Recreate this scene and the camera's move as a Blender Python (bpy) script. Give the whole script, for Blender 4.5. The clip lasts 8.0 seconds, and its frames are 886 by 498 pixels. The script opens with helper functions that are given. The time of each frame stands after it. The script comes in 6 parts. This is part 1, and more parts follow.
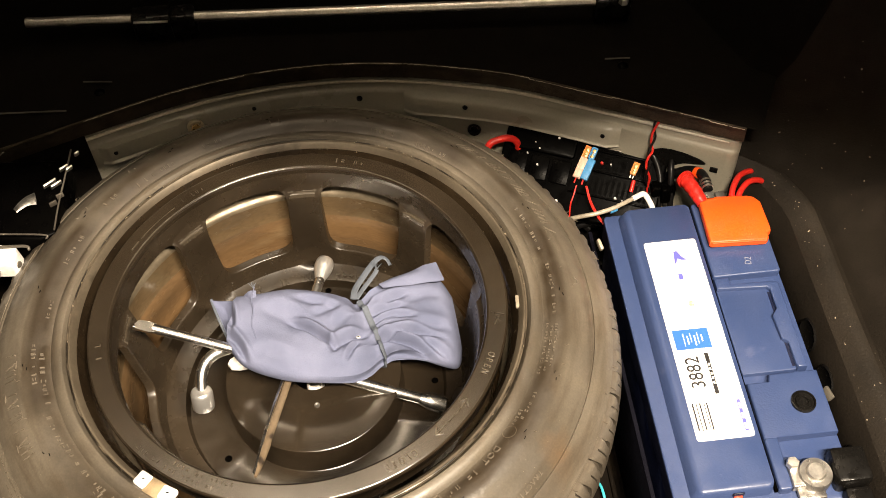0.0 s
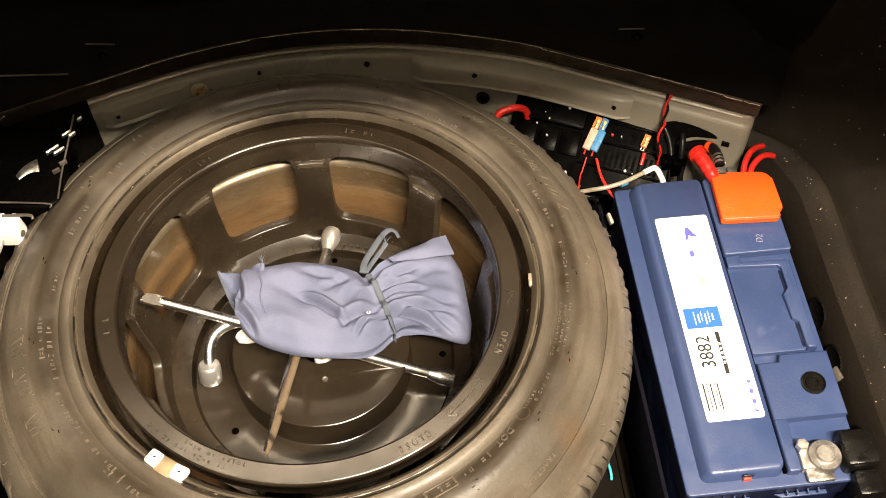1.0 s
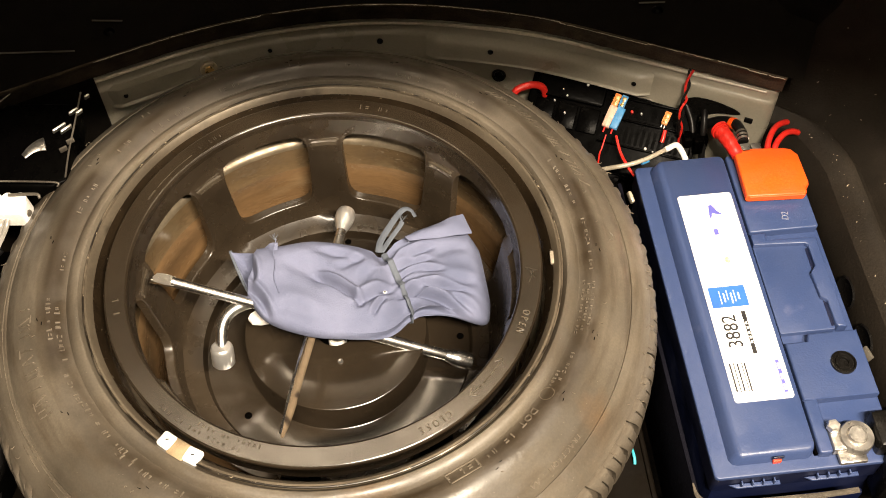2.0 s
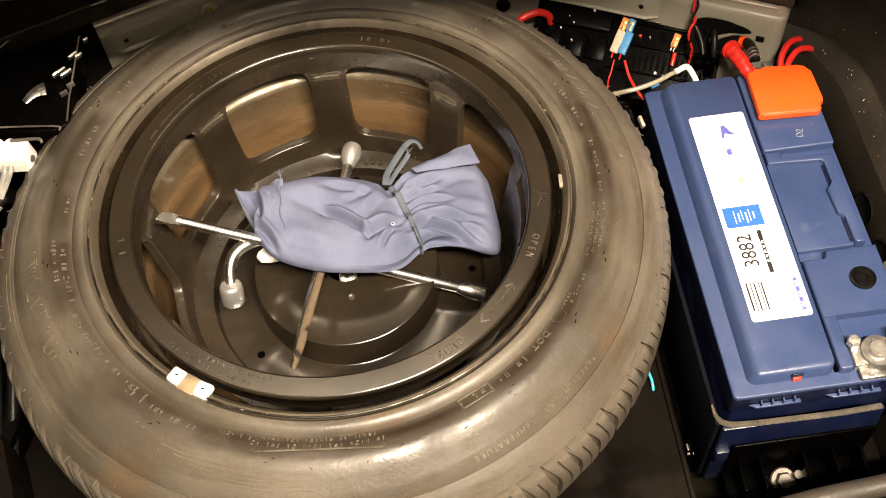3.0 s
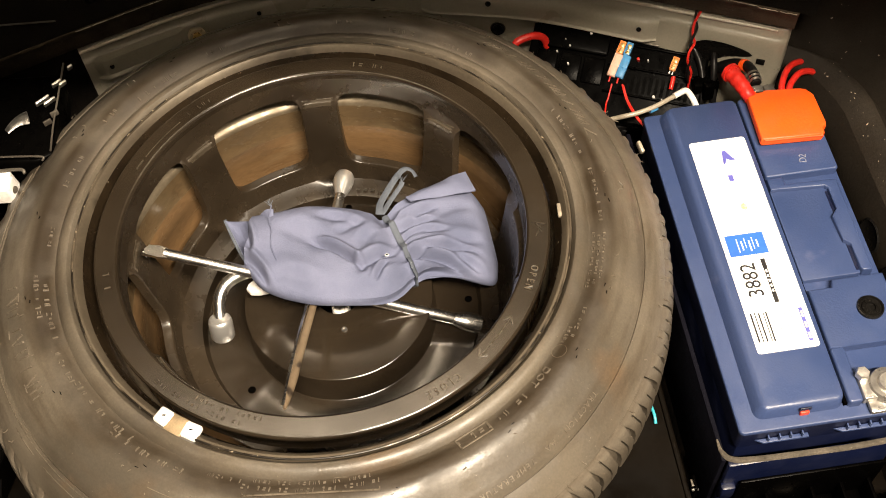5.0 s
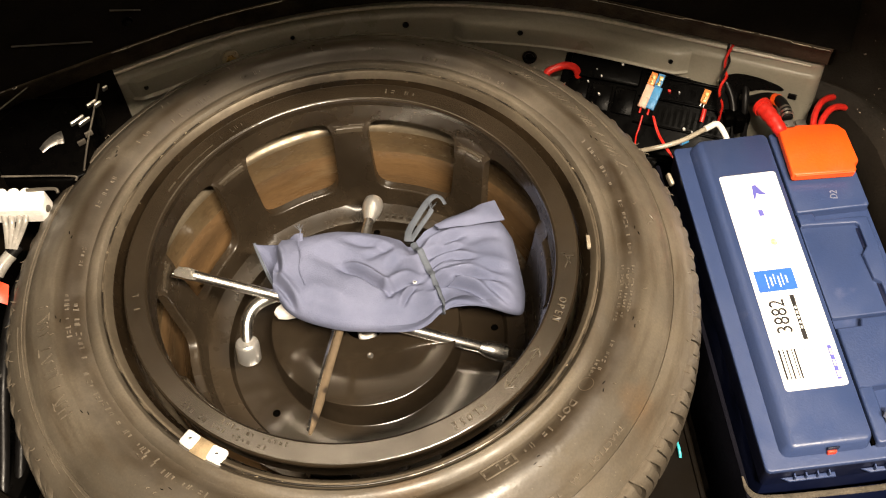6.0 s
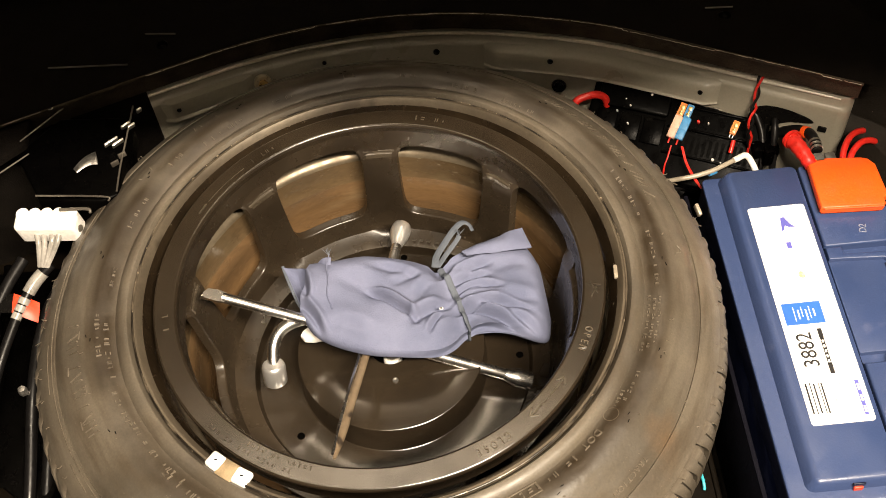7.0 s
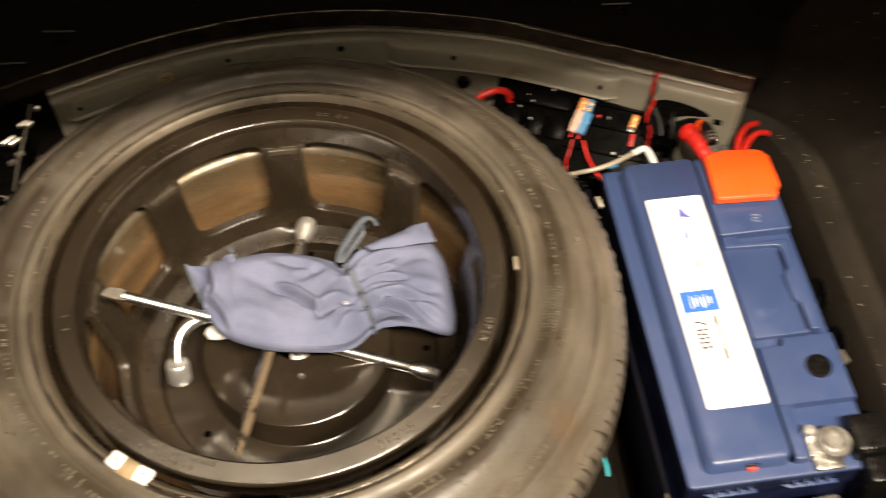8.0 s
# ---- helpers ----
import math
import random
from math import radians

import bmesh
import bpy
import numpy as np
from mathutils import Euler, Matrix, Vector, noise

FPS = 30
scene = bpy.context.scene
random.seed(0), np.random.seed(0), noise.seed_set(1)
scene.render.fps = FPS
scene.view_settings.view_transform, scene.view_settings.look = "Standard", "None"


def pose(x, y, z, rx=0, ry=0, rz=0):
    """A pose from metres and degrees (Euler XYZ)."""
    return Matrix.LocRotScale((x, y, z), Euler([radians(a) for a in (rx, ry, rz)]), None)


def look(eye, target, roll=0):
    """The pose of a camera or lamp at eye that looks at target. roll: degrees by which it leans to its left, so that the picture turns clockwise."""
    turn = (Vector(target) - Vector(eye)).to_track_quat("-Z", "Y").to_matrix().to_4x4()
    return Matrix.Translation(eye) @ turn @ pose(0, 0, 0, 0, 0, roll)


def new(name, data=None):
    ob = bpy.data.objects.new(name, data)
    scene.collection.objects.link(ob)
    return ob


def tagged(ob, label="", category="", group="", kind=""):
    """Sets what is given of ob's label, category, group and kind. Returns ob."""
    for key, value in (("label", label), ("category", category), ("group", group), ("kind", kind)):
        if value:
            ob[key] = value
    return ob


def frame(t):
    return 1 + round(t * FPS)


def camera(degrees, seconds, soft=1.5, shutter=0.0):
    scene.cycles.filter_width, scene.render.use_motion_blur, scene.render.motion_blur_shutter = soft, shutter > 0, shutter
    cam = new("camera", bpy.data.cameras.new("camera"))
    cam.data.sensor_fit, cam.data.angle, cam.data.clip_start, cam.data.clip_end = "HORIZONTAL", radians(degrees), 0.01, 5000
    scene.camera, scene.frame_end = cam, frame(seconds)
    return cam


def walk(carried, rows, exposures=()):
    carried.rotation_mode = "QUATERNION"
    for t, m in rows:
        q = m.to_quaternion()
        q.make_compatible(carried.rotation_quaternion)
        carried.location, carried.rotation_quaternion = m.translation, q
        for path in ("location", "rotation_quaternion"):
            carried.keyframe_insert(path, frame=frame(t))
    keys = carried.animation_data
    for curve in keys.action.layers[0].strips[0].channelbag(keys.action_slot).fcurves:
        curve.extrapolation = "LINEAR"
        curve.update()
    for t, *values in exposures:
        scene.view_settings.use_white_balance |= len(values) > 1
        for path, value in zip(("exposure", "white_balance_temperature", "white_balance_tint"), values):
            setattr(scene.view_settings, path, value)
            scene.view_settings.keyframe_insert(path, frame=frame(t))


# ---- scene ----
cam = camera(43.8, 8.0, soft=0.6, shutter=0.5)
ROWS = [
    (0.0, 0.1003, -0.6035, 0.8671, 37.188, 1.673, -6.063),
    (0.5, 0.0866, -0.5822, 0.8768, 35.743, 0.753, -6.03),
    (1.0, 0.0734, -0.5658, 0.877, 34.144, 0.374, -6.009),
    (1.2, 0.0679, -0.5645, 0.8684, 34.075, 0.39, -6.208),
    (2.3, 0.0571, -0.5634, 0.8375, 34.02, 0.945, -6.071),
    (2.5, 0.0659, -0.5657, 0.834, 33.428, 1.597, -5.994),
    (3.0, 0.07, -0.5854, 0.8095, 32.247, 2.866, -7.243),
    (3.5, 0.0707, -0.5862, 0.7983, 32.628, 2.854, -7.581),
    (4.0, 0.072, -0.5777, 0.7972, 32.677, 2.737, -7.716),
    (4.5, 0.0733, -0.5708, 0.794, 32.921, 2.757, -7.746),
    (4.7, 0.0724, -0.5645, 0.7924, 32.908, 2.727, -7.832),
    (5.8, 0.0637, -0.5514, 0.7942, 33.934, 2.786, -6.679),
    (6.0, 0.0638, -0.55, 0.7989, 34.09, 2.877, -6.067),
    (6.5, 0.0619, -0.5489, 0.8018, 34.885, 3.172, -5.021),
    (7.0, 0.061, -0.549, 0.805, 35.329, 3.285, -4.483),
    (7.5, 0.0614, -0.5517, 0.8052, 35.483, 3.208, -4.512),
    (7.7, 0.066, -0.5526, 0.8028, 35.493, 2.992, -5.169),
    (7.8, 0.0691, -0.5559, 0.7999, 35.587, 2.417, -5.688),
    (7.9, 0.0751, -0.5598, 0.8, 35.58, 1.686, -6.5),
    (8.0, 0.082, -0.5616, 0.807, 35.306, 0.724, -7.419),
]
walk(cam, [(t, pose(x, y, z, rx, ry, rz)) for t, x, y, z, rx, ry, rz in ROWS], exposures=[(0.0, 0.40), (1.2, 0.37), (2.5, 0.34), (3.0, 0.26), (4.5, 0.15), (6.0, 0.16), (7.0, 0.17), (8.0, 0.15)])

# ---- light: a long warm work lamp hanging above the open boot, weaker ceiling tubes added for fill and sheen ----
scene.view_settings.exposure = 0.0
world = bpy.data.worlds.new("garage")
scene.world = world
world.use_nodes = True
world.node_tree.nodes["Background"].inputs[0].default_value = (1.0, 0.85, 0.68, 1)
world.node_tree.nodes["Background"].inputs[1].default_value = 0.006


def lamp(name, eye, target, length, width, watts, colour):
    data = bpy.data.lights.new(name, "AREA")
    data.shape, data.size, data.size_y, data.energy, data.color = "RECTANGLE", length, width, watts, colour
    ob = new(name, data)
    ob.matrix_world = look(eye, target)
    return ob


LAMP_AT, LAMP_TO = (0.52, -1.10, 1.85), (0.52, 0.0, -0.1)
lamp("work_light", LAMP_AT, LAMP_TO, 1.0, 0.07, 162, (1.0, 0.843, 0.652))


# ---- materials ----
def mat(name, colour, rough=0.6, metal=0.0, second=None, scale=8.0, mix=(0.4, 0.65), bump=0.0, bump_scale=120.0, grain=0.12, spec=0.5, coat=0.0, rough_var=0.1, third=None, third_at=(0.62, 0.7), third_scale=30.0, stretch=(1, 1, 1), random_tint=0.0, waves=0.0, wave_scale=20.0, specks=None, specks_at=(0.70, 0.73), specks_scale=240.0, smear=None, smear_at=(0.5, 0.68), smear_scale=26.0, smear_pull=4.0, ring=None, ring_at=(0.2415, 0.0085)):
    m = bpy.data.materials.new(name)
    m.use_nodes = True
    nt = m.node_tree
    n, l = nt.nodes, nt.links
    b = n["Principled BSDF"]
    tc = n.new("ShaderNodeTexCoord")
    mp = n.new("ShaderNodeMapping")
    mp.inputs["Scale"].default_value = stretch
    l.new(tc.outputs["Object"], mp.inputs[0])

    def noise_tex(s, detail=5.0):
        t = n.new("ShaderNodeTexNoise")
        t.inputs["Scale"].default_value = s
        t.inputs["Detail"].default_value = detail
        l.new(mp.outputs[0], t.inputs["Vector"])
        return t

    def ramp(src, lo, hi):
        r = n.new("ShaderNodeMapRange")
        r.inputs[1].default_value, r.inputs[2].default_value = lo, hi
        l.new(src, r.inputs[0])
        return r.outputs[0]

    def mixer(fac, a, bb):
        x = n.new("ShaderNodeMix")
        x.data_type = "RGBA"
        if isinstance(fac, float):
            x.inputs[0].default_value = fac
        else:
            l.new(fac, x.inputs[0])
        for sock, v in ((x.inputs[6], a), (x.inputs[7], bb)):
            if isinstance(v, tuple):
                sock.default_value = (*v, 1)
            else:
                l.new(v, sock)
        return x.outputs[2]

    big = noise_tex(scale)
    c = mixer(ramp(big.outputs[0], *mix), colour, second or tuple(v * 0.72 for v in colour))
    if third:
        t3 = noise_tex(third_scale, 8.0)
        c = mixer(ramp(t3.outputs[0], *third_at), c, third)
    if specks:
        t4 = noise_tex(specks_scale, 2.0)
        c = mixer(ramp(t4.outputs[0], *specks_at), c, specks)
    if smear:
        # smears that run round the object's own axis
        flat = n.new("ShaderNodeVectorMath")
        flat.operation = "MULTIPLY"
        flat.inputs[1].default_value = (1, 1, 0)
        l.new(tc.outputs["Object"], flat.inputs[0])
        way = n.new("ShaderNodeVectorMath")
        way.operation = "NORMALIZE"
        l.new(flat.outputs[0], way.inputs[0])
        span = n.new("ShaderNodeVectorMath")
        span.operation = "LENGTH"
        l.new(flat.outputs[0], span.inputs[0])
        sep = n.new("ShaderNodeSeparateXYZ")
        l.new(way.outputs[0], sep.inputs[0])
        far = n.new("ShaderNodeMath")
        far.operation = "MULTIPLY"
        far.inputs[1].default_value = smear_pull * 4.0
        l.new(span.outputs["Value"], far.inputs[0])
        com = n.new("ShaderNodeCombineXYZ")
        l.new(sep.outputs[0], com.inputs[0])
        l.new(sep.outputs[1], com.inputs[1])
        l.new(far.outputs[0], com.inputs[2])
        t5 = n.new("ShaderNodeTexNoise")
        t5.inputs["Scale"].default_value = smear_scale * 0.25
        t5.inputs["Detail"].default_value = 7.0
        t5.inputs["Roughness"].default_value = 0.62
        l.new(com.outputs[0], t5.inputs["Vector"])
        c = mixer(ramp(t5.outputs[0], *smear_at), c, smear)
    if ring:
        # dirt held in a ring round the object's own axis, broken up by noise
        plane = n.new("ShaderNodeVectorMath")
        plane.operation = "MULTIPLY"
        plane.inputs[1].default_value = (1, 1, 0)
        l.new(tc.outputs["Object"], plane.inputs[0])
        reach = n.new("ShaderNodeVectorMath")
        reach.operation = "LENGTH"
        l.new(plane.outputs[0], reach.inputs[0])
        off = n.new("ShaderNodeMath")
        off.operation = "SUBTRACT"
        off.inputs[1].default_value = ring_at[0]
        l.new(reach.outputs["Value"], off.inputs[0])
        wide = n.new("ShaderNodeMath")
        wide.operation = "ABSOLUTE"
        l.new(off.outputs[0], wide.inputs[0])
        near_ring = n.new("ShaderNodeMapRange")
        near_ring.interpolation_type = "SMOOTHSTEP"
        near_ring.inputs[1].default_value, near_ring.inputs[2].default_value = 0.25 * ring_at[1], ring_at[1]
        near_ring.inputs[3].default_value, near_ring.inputs[4].default_value = 1.0, 0.0
        l.new(wide.outputs[0], near_ring.inputs[0])
        broken = n.new("ShaderNodeMath")
        broken.operation = "MULTIPLY"
        l.new(near_ring.outputs[0], broken.inputs[0])
        l.new(ramp(noise_tex(14.0, 7.0).outputs[0], 0.25, 0.58), broken.inputs[1])
        c = mixer(broken.outputs[0], c, ring)
    fine = noise_tex(bump_scale * 2.0, 3.0)
    g = n.new("ShaderNodeHueSaturation")
    l.new(c, g.inputs["Color"])
    val = n.new("ShaderNodeMapRange")
    val.inputs[3].default_value, val.inputs[4].default_value = 1 - grain, 1 + grain
    val.inputs[1].default_value, val.inputs[2].default_value = 0.3, 0.7
    l.new(fine.outputs[0], val.inputs[0])
    if random_tint:
        info = n.new("ShaderNodeObjectInfo")
        rr = n.new("ShaderNodeMapRange")
        rr.inputs[3].default_value, rr.inputs[4].default_value = 1 - random_tint, 1 + random_tint
        l.new(info.outputs["Random"], rr.inputs[0])
        mul = n.new("ShaderNodeMath")
        mul.operation = "MULTIPLY"
        l.new(val.outputs[0], mul.inputs[0])
        l.new(rr.outputs[0], mul.inputs[1])
        l.new(mul.outputs[0], g.inputs["Value"])
    else:
        l.new(val.outputs[0], g.inputs["Value"])
    l.new(g.outputs[0], b.inputs["Base Color"])
    rv = n.new("ShaderNodeMapRange")
    rv.inputs[1].default_value, rv.inputs[2].default_value = 0.35, 0.65
    rv.inputs[3].default_value, rv.inputs[4].default_value = max(0.03, rough - rough_var), min(1.0, rough + rough_var)
    mid = noise_tex(scale * 4.0)
    l.new(mid.outputs[0], rv.inputs[0])
    l.new(rv.outputs[0], b.inputs["Roughness"])
    b.inputs["Metallic"].default_value = metal
    b.inputs["Specular IOR Level"].default_value = spec
    b.inputs["Coat Weight"].default_value = coat
    if bump:
        bt = noise_tex(bump_scale, 4.0)
        bn = n.new("ShaderNodeBump")
        bn.inputs["Strength"].default_value = bump
        bn.inputs["Distance"].default_value = 0.001
        l.new(bt.outputs[0], bn.inputs["Height"])
        if waves:
            wt = noise_tex(wave_scale, 1.0)
            wn = n.new("ShaderNodeBump")
            wn.inputs["Strength"].default_value = waves
            wn.inputs["Distance"].default_value = 0.004
            l.new(wt.outputs[0], wn.inputs["Height"])
            l.new(wn.outputs[0], bn.inputs["Normal"])
        l.new(bn.outputs[0], b.inputs["Normal"])
    return m


RUBBER = mat("dusty_rubber", (0.122, 0.103, 0.078), 0.45, second=(0.059, 0.049, 0.036), scale=9, mix=(0.36, 0.62), bump=0.2, bump_scale=260, third=(0.108, 0.064, 0.031), third_at=(0.62, 0.80), third_scale=8, rough_var=0.13, smear=(0.050, 0.037, 0.024), smear_at=(0.48, 0.76), smear_scale=12.0, smear_pull=7.0, specks=(0.19, 0.166, 0.126), specks_at=(0.73, 0.77), specks_scale=420, waves=0.07, wave_scale=24.0, ring=(0.025, 0.0172, 0.0098), ring_at=(0.2445, 0.0175), spec=0.60)
# lighter than the sidewall's rubber: glints on raised lettering put into the colour
RUBBERGLOSS = mat("raised_rubber_lettering", (0.150, 0.127, 0.097), 0.32, second=(0.085, 0.069, 0.051), scale=45, bump=0.2, bump_scale=260)
TREAD = mat("tread_rubber", (0.145, 0.120, 0.088), 0.42, second=(0.09, 0.073, 0.053), scale=12, bump=0.4, bump_scale=240)
BOWLBLACK = mat("bowl_plastic", (0.0240, 0.0175, 0.0112), 0.19, second=(0.012, 0.0085, 0.0052), scale=10, bump=0.03, bump_scale=45, rough_var=0.03, grain=0.05, spec=0.8, waves=0.2, wave_scale=14.0)
# same plastic as the ring, lightened as if the raised marks caught light
BOWLRAISED = mat("raised_plastic_highlight", (0.080, 0.066, 0.048), 0.28, second=(0.030, 0.024, 0.017), scale=30, bump=0.1, bump_scale=300)
RIMSTEEL = mat("dusty_rim_steel", (0.120, 0.098, 0.070), 0.48, metal=0.45, second=(0.064, 0.050, 0.034), scale=14, bump=0.15, bump_scale=180, third=(0.030, 0.022, 0.014), third_at=(0.60, 0.74), third_scale=22, rough_var=0.06, grain=0.08)
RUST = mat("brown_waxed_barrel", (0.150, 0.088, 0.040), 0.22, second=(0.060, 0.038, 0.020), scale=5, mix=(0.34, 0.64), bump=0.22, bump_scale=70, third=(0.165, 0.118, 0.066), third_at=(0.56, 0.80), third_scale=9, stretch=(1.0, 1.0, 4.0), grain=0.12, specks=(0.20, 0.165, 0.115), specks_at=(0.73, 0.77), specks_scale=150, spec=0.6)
RUSTDARK = mat("darker_barrel_brown", (0.120, 0.081, 0.042), 0.24, second=(0.052, 0.035, 0.019), scale=6, mix=(0.36, 0.62), bump=0.3, bump_scale=90, third=(0.105, 0.078, 0.044), third_at=(0.56, 0.76), third_scale=14, stretch=(1.0, 1.0, 2.2), grain=0.14, specks=(0.18, 0.15, 0.11), specks_at=(0.70, 0.74), specks_scale=150, spec=0.6)
# pale steel colour that carries the highlight of the rim's inner ledge
LEDGEPAINT = mat("ledge_highlight_steel", (0.20, 0.165, 0.115), 0.40, metal=0.45, second=(0.10, 0.078, 0.050), scale=22, bump=0.12, bump_scale=160, third=(0.10, 0.075, 0.045), third_at=(0.60, 0.72), third_scale=40)
# lighter than the bowl's wall so that the spoke ledges look lit
BOWLEDGE = mat("ledge_highlight_plastic", (0.055, 0.044, 0.031), 0.19, second=(0.036, 0.028, 0.019), scale=20, grain=0.03, spec=1.0, rough_var=0.02)
BOWLWALL = mat("bowl_wall_plastic", (0.0330, 0.0242, 0.0155), 0.28, second=(0.016, 0.0114, 0.0071), scale=10, bump=0.06, bump_scale=60, rough_var=0.04, grain=0.06, spec=0.6, waves=0.05, wave_scale=14.0, specks=(0.11, 0.09, 0.065), specks_at=(0.74, 0.77), specks_scale=260)
POLISH = mat("polished_chrome", (0.95, 0.93, 0.90), 0.24, metal=1.0, second=(0.7, 0.68, 0.64), scale=12, bump=0.03, bump_scale=80, grain=0.02, rough_var=0.04)
CHROME = mat("chrome", (0.97, 0.95, 0.93), 0.28, metal=1.0, second=(0.8, 0.78, 0.73), scale=8, bump=0.03, bump_scale=80, grain=0.02, rough_var=0.05)
SATIN = mat("satin_steel", (0.82, 0.79, 0.74), 0.4, metal=1.0, second=(0.6, 0.57, 0.52), scale=40, bump=0.15, bump_scale=240)
NICKEL = mat("bright_nickel", (0.93, 0.92, 0.90), 0.30, metal=0.86, second=(0.86, 0.84, 0.81), scale=6, bump=0.02, bump_scale=60, grain=0.02, rough_var=0.04)
STICK = mat("worn_tan_paint", (0.150, 0.112, 0.072), 0.42, second=(0.11, 0.078, 0.048), scale=30, bump=0.6, bump_scale=160, third=(0.030, 0.022, 0.016), third_at=(0.57, 0.62), third_scale=45, stretch=(1, 1, 0.4))
CLOTH = mat("slate_blue_cloth", (0.148, 0.163, 0.248), 0.9, second=(0.106, 0.120, 0.192), scale=16, bump=0.6, bump_scale=700, grain=0.1, spec=0.2)
CLOTHEDGE = mat("frayed_edge", (0.105, 0.120, 0.148), 0.95, scale=30, bump=0.6, bump_scale=500, spec=0.1)
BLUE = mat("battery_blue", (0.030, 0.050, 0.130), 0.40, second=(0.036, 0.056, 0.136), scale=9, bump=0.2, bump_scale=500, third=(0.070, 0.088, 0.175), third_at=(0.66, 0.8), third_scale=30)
# battery blue darkened in colour for its shaded sides; also dark jacket parts
BLUEDARK = mat("shaded_dark_blue", (0.0028, 0.0050, 0.022), 0.4, second=(0.0038, 0.0066, 0.027), scale=9, bump=0.2, bump_scale=400)
WHITE = mat("white_paper", (0.84, 0.83, 0.82), 0.45, second=(0.8, 0.79, 0.77), scale=20, grain=0.02)
INKBLUE = mat("label_blue", (0.03, 0.13, 0.62), 0.45, grain=0.04)
INKVIOLET = mat("label_violet", (0.10, 0.10, 0.42), 0.5, grain=0.04)
INKBLACK = mat("label_black", (0.015, 0.014, 0.015), 0.5)
INKGREY = mat("label_grey", (0.45, 0.44, 0.43), 0.5)
ORANGE = mat("orange_plastic", (0.84, 0.088, 0.008), 0.42, second=(0.76, 0.074, 0.008), scale=12, bump=0.2, bump_scale=300)
RED = mat("red_insulation", (0.62, 0.022, 0.014), 0.35, second=(0.5, 0.018, 0.012), scale=40)
REDTAG = mat("red_tag", (0.8, 0.06, 0.02), 0.45)
BLACKP = mat("black_plastic", (0.0050, 0.0046, 0.0042), 0.26, second=(0.0036, 0.0032, 0.003), scale=20, bump=0.2, bump_scale=300, spec=0.25)
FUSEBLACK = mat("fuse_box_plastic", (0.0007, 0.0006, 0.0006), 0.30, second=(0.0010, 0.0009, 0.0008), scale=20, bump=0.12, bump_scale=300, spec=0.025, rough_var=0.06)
HOLE = mat("dark_hole", (0.0015, 0.0013, 0.0011), 0.9, spec=0.0)
CABLE = mat("black_cable", (0.006, 0.0055, 0.0055), 0.38, scale=40, spec=0.22)
PAINT = mat("grey_primer_paint", (0.285, 0.263, 0.210), 0.34, second=(0.225, 0.206, 0.163), scale=4, mix=(0.3, 0.7), bump=0.12, bump_scale=200, grain=0.05)
# paler than the wall's paint: the lip's highlight is put into the colour
LIP = mat("lip_highlight_paint", (0.66, 0.61, 0.50), 0.2, second=(0.50, 0.46, 0.38), scale=12, spec=0.9, rough_var=0.03)
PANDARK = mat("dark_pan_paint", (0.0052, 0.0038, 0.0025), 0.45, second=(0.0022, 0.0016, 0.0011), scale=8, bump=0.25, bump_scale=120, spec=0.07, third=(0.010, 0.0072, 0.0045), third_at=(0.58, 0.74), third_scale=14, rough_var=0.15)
CARPET = mat("black_carpet", (0.0044, 0.0036, 0.0030), 0.95, second=(0.0058, 0.0047, 0.0038), scale=40, bump=0.9, bump_scale=600, spec=0.03, grain=0.4)
CARPETCUT = mat("cut_carpet_edge", (0.062, 0.049, 0.035), 0.95, second=(0.034, 0.027, 0.020), scale=40, bump=1.0, bump_scale=500, spec=0.1, grain=0.4)
TRIM = mat("dark_trim_felt", (0.0130, 0.0103, 0.0076), 0.72, second=(0.0095, 0.0076, 0.0057), scale=10, bump=0.8, bump_scale=500, spec=0.06, grain=0.3, third=(0.014, 0.011, 0.0085), third_at=(0.5, 0.7), third_scale=30, specks=(0.28, 0.23, 0.18), specks_at=(0.745, 0.765), specks_scale=230)
WHITEP = mat("white_plastic", (0.82, 0.80, 0.76), 0.4, second=(0.76, 0.74, 0.7), scale=30)
CLEARTUBE = mat("milky_tube", (0.34, 0.30, 0.235), 0.3, second=(0.22, 0.19, 0.145), scale=40)
LEAD = mat("white_zinc_weight", (0.82, 0.81, 0.79), 0.35, second=(0.7, 0.68, 0.64), scale=60)
BRASS = mat("brass_clip", (0.62, 0.42, 0.16), 0.32, metal=0.8, second=(0.5, 0.33, 0.12), scale=60)
TERMINAL = mat("lead_terminal", (0.42, 0.40, 0.37), 0.36, metal=0.8, second=(0.16, 0.15, 0.14), scale=50, bump=0.5, bump_scale=200)
FUSEO = mat("orange_fuse", (0.85, 0.30, 0.07), 0.3, grain=0.05)
FUSEP = mat("pink_fuse_holder", (0.75, 0.48, 0.36), 0.4)
FUSEB = mat("blue_fuse_holder", (0.06, 0.28, 0.58), 0.4)
TEAL = mat("teal_insulation", (0.05, 0.42, 0.5), 0.35)
GREY = mat("grey_metal_dark", (0.16, 0.145, 0.12), 0.42, metal=0.5, second=(0.07, 0.06, 0.05), scale=20, bump=0.2)


# ---- building helpers ----
def smooth(bm, on=True):
    for f in bm.faces:
        f.smooth = on
    return bm


def part(name, bm, material, parent=None, label="", smoothed=True, m=None):
    if smoothed:
        smooth(bm)
    me = bpy.data.meshes.new(name)
    bm.to_mesh(me)
    bm.free()
    me.materials.append(material)
    if smoothed:
        me.set_sharp_from_angle(angle=radians(38))
    ob = new(name, me)
    if parent is not None:
        ob.parent = parent
    if m is not None:
        ob.matrix_basis = m
    if label:
        ob["label"] = label
    return ob


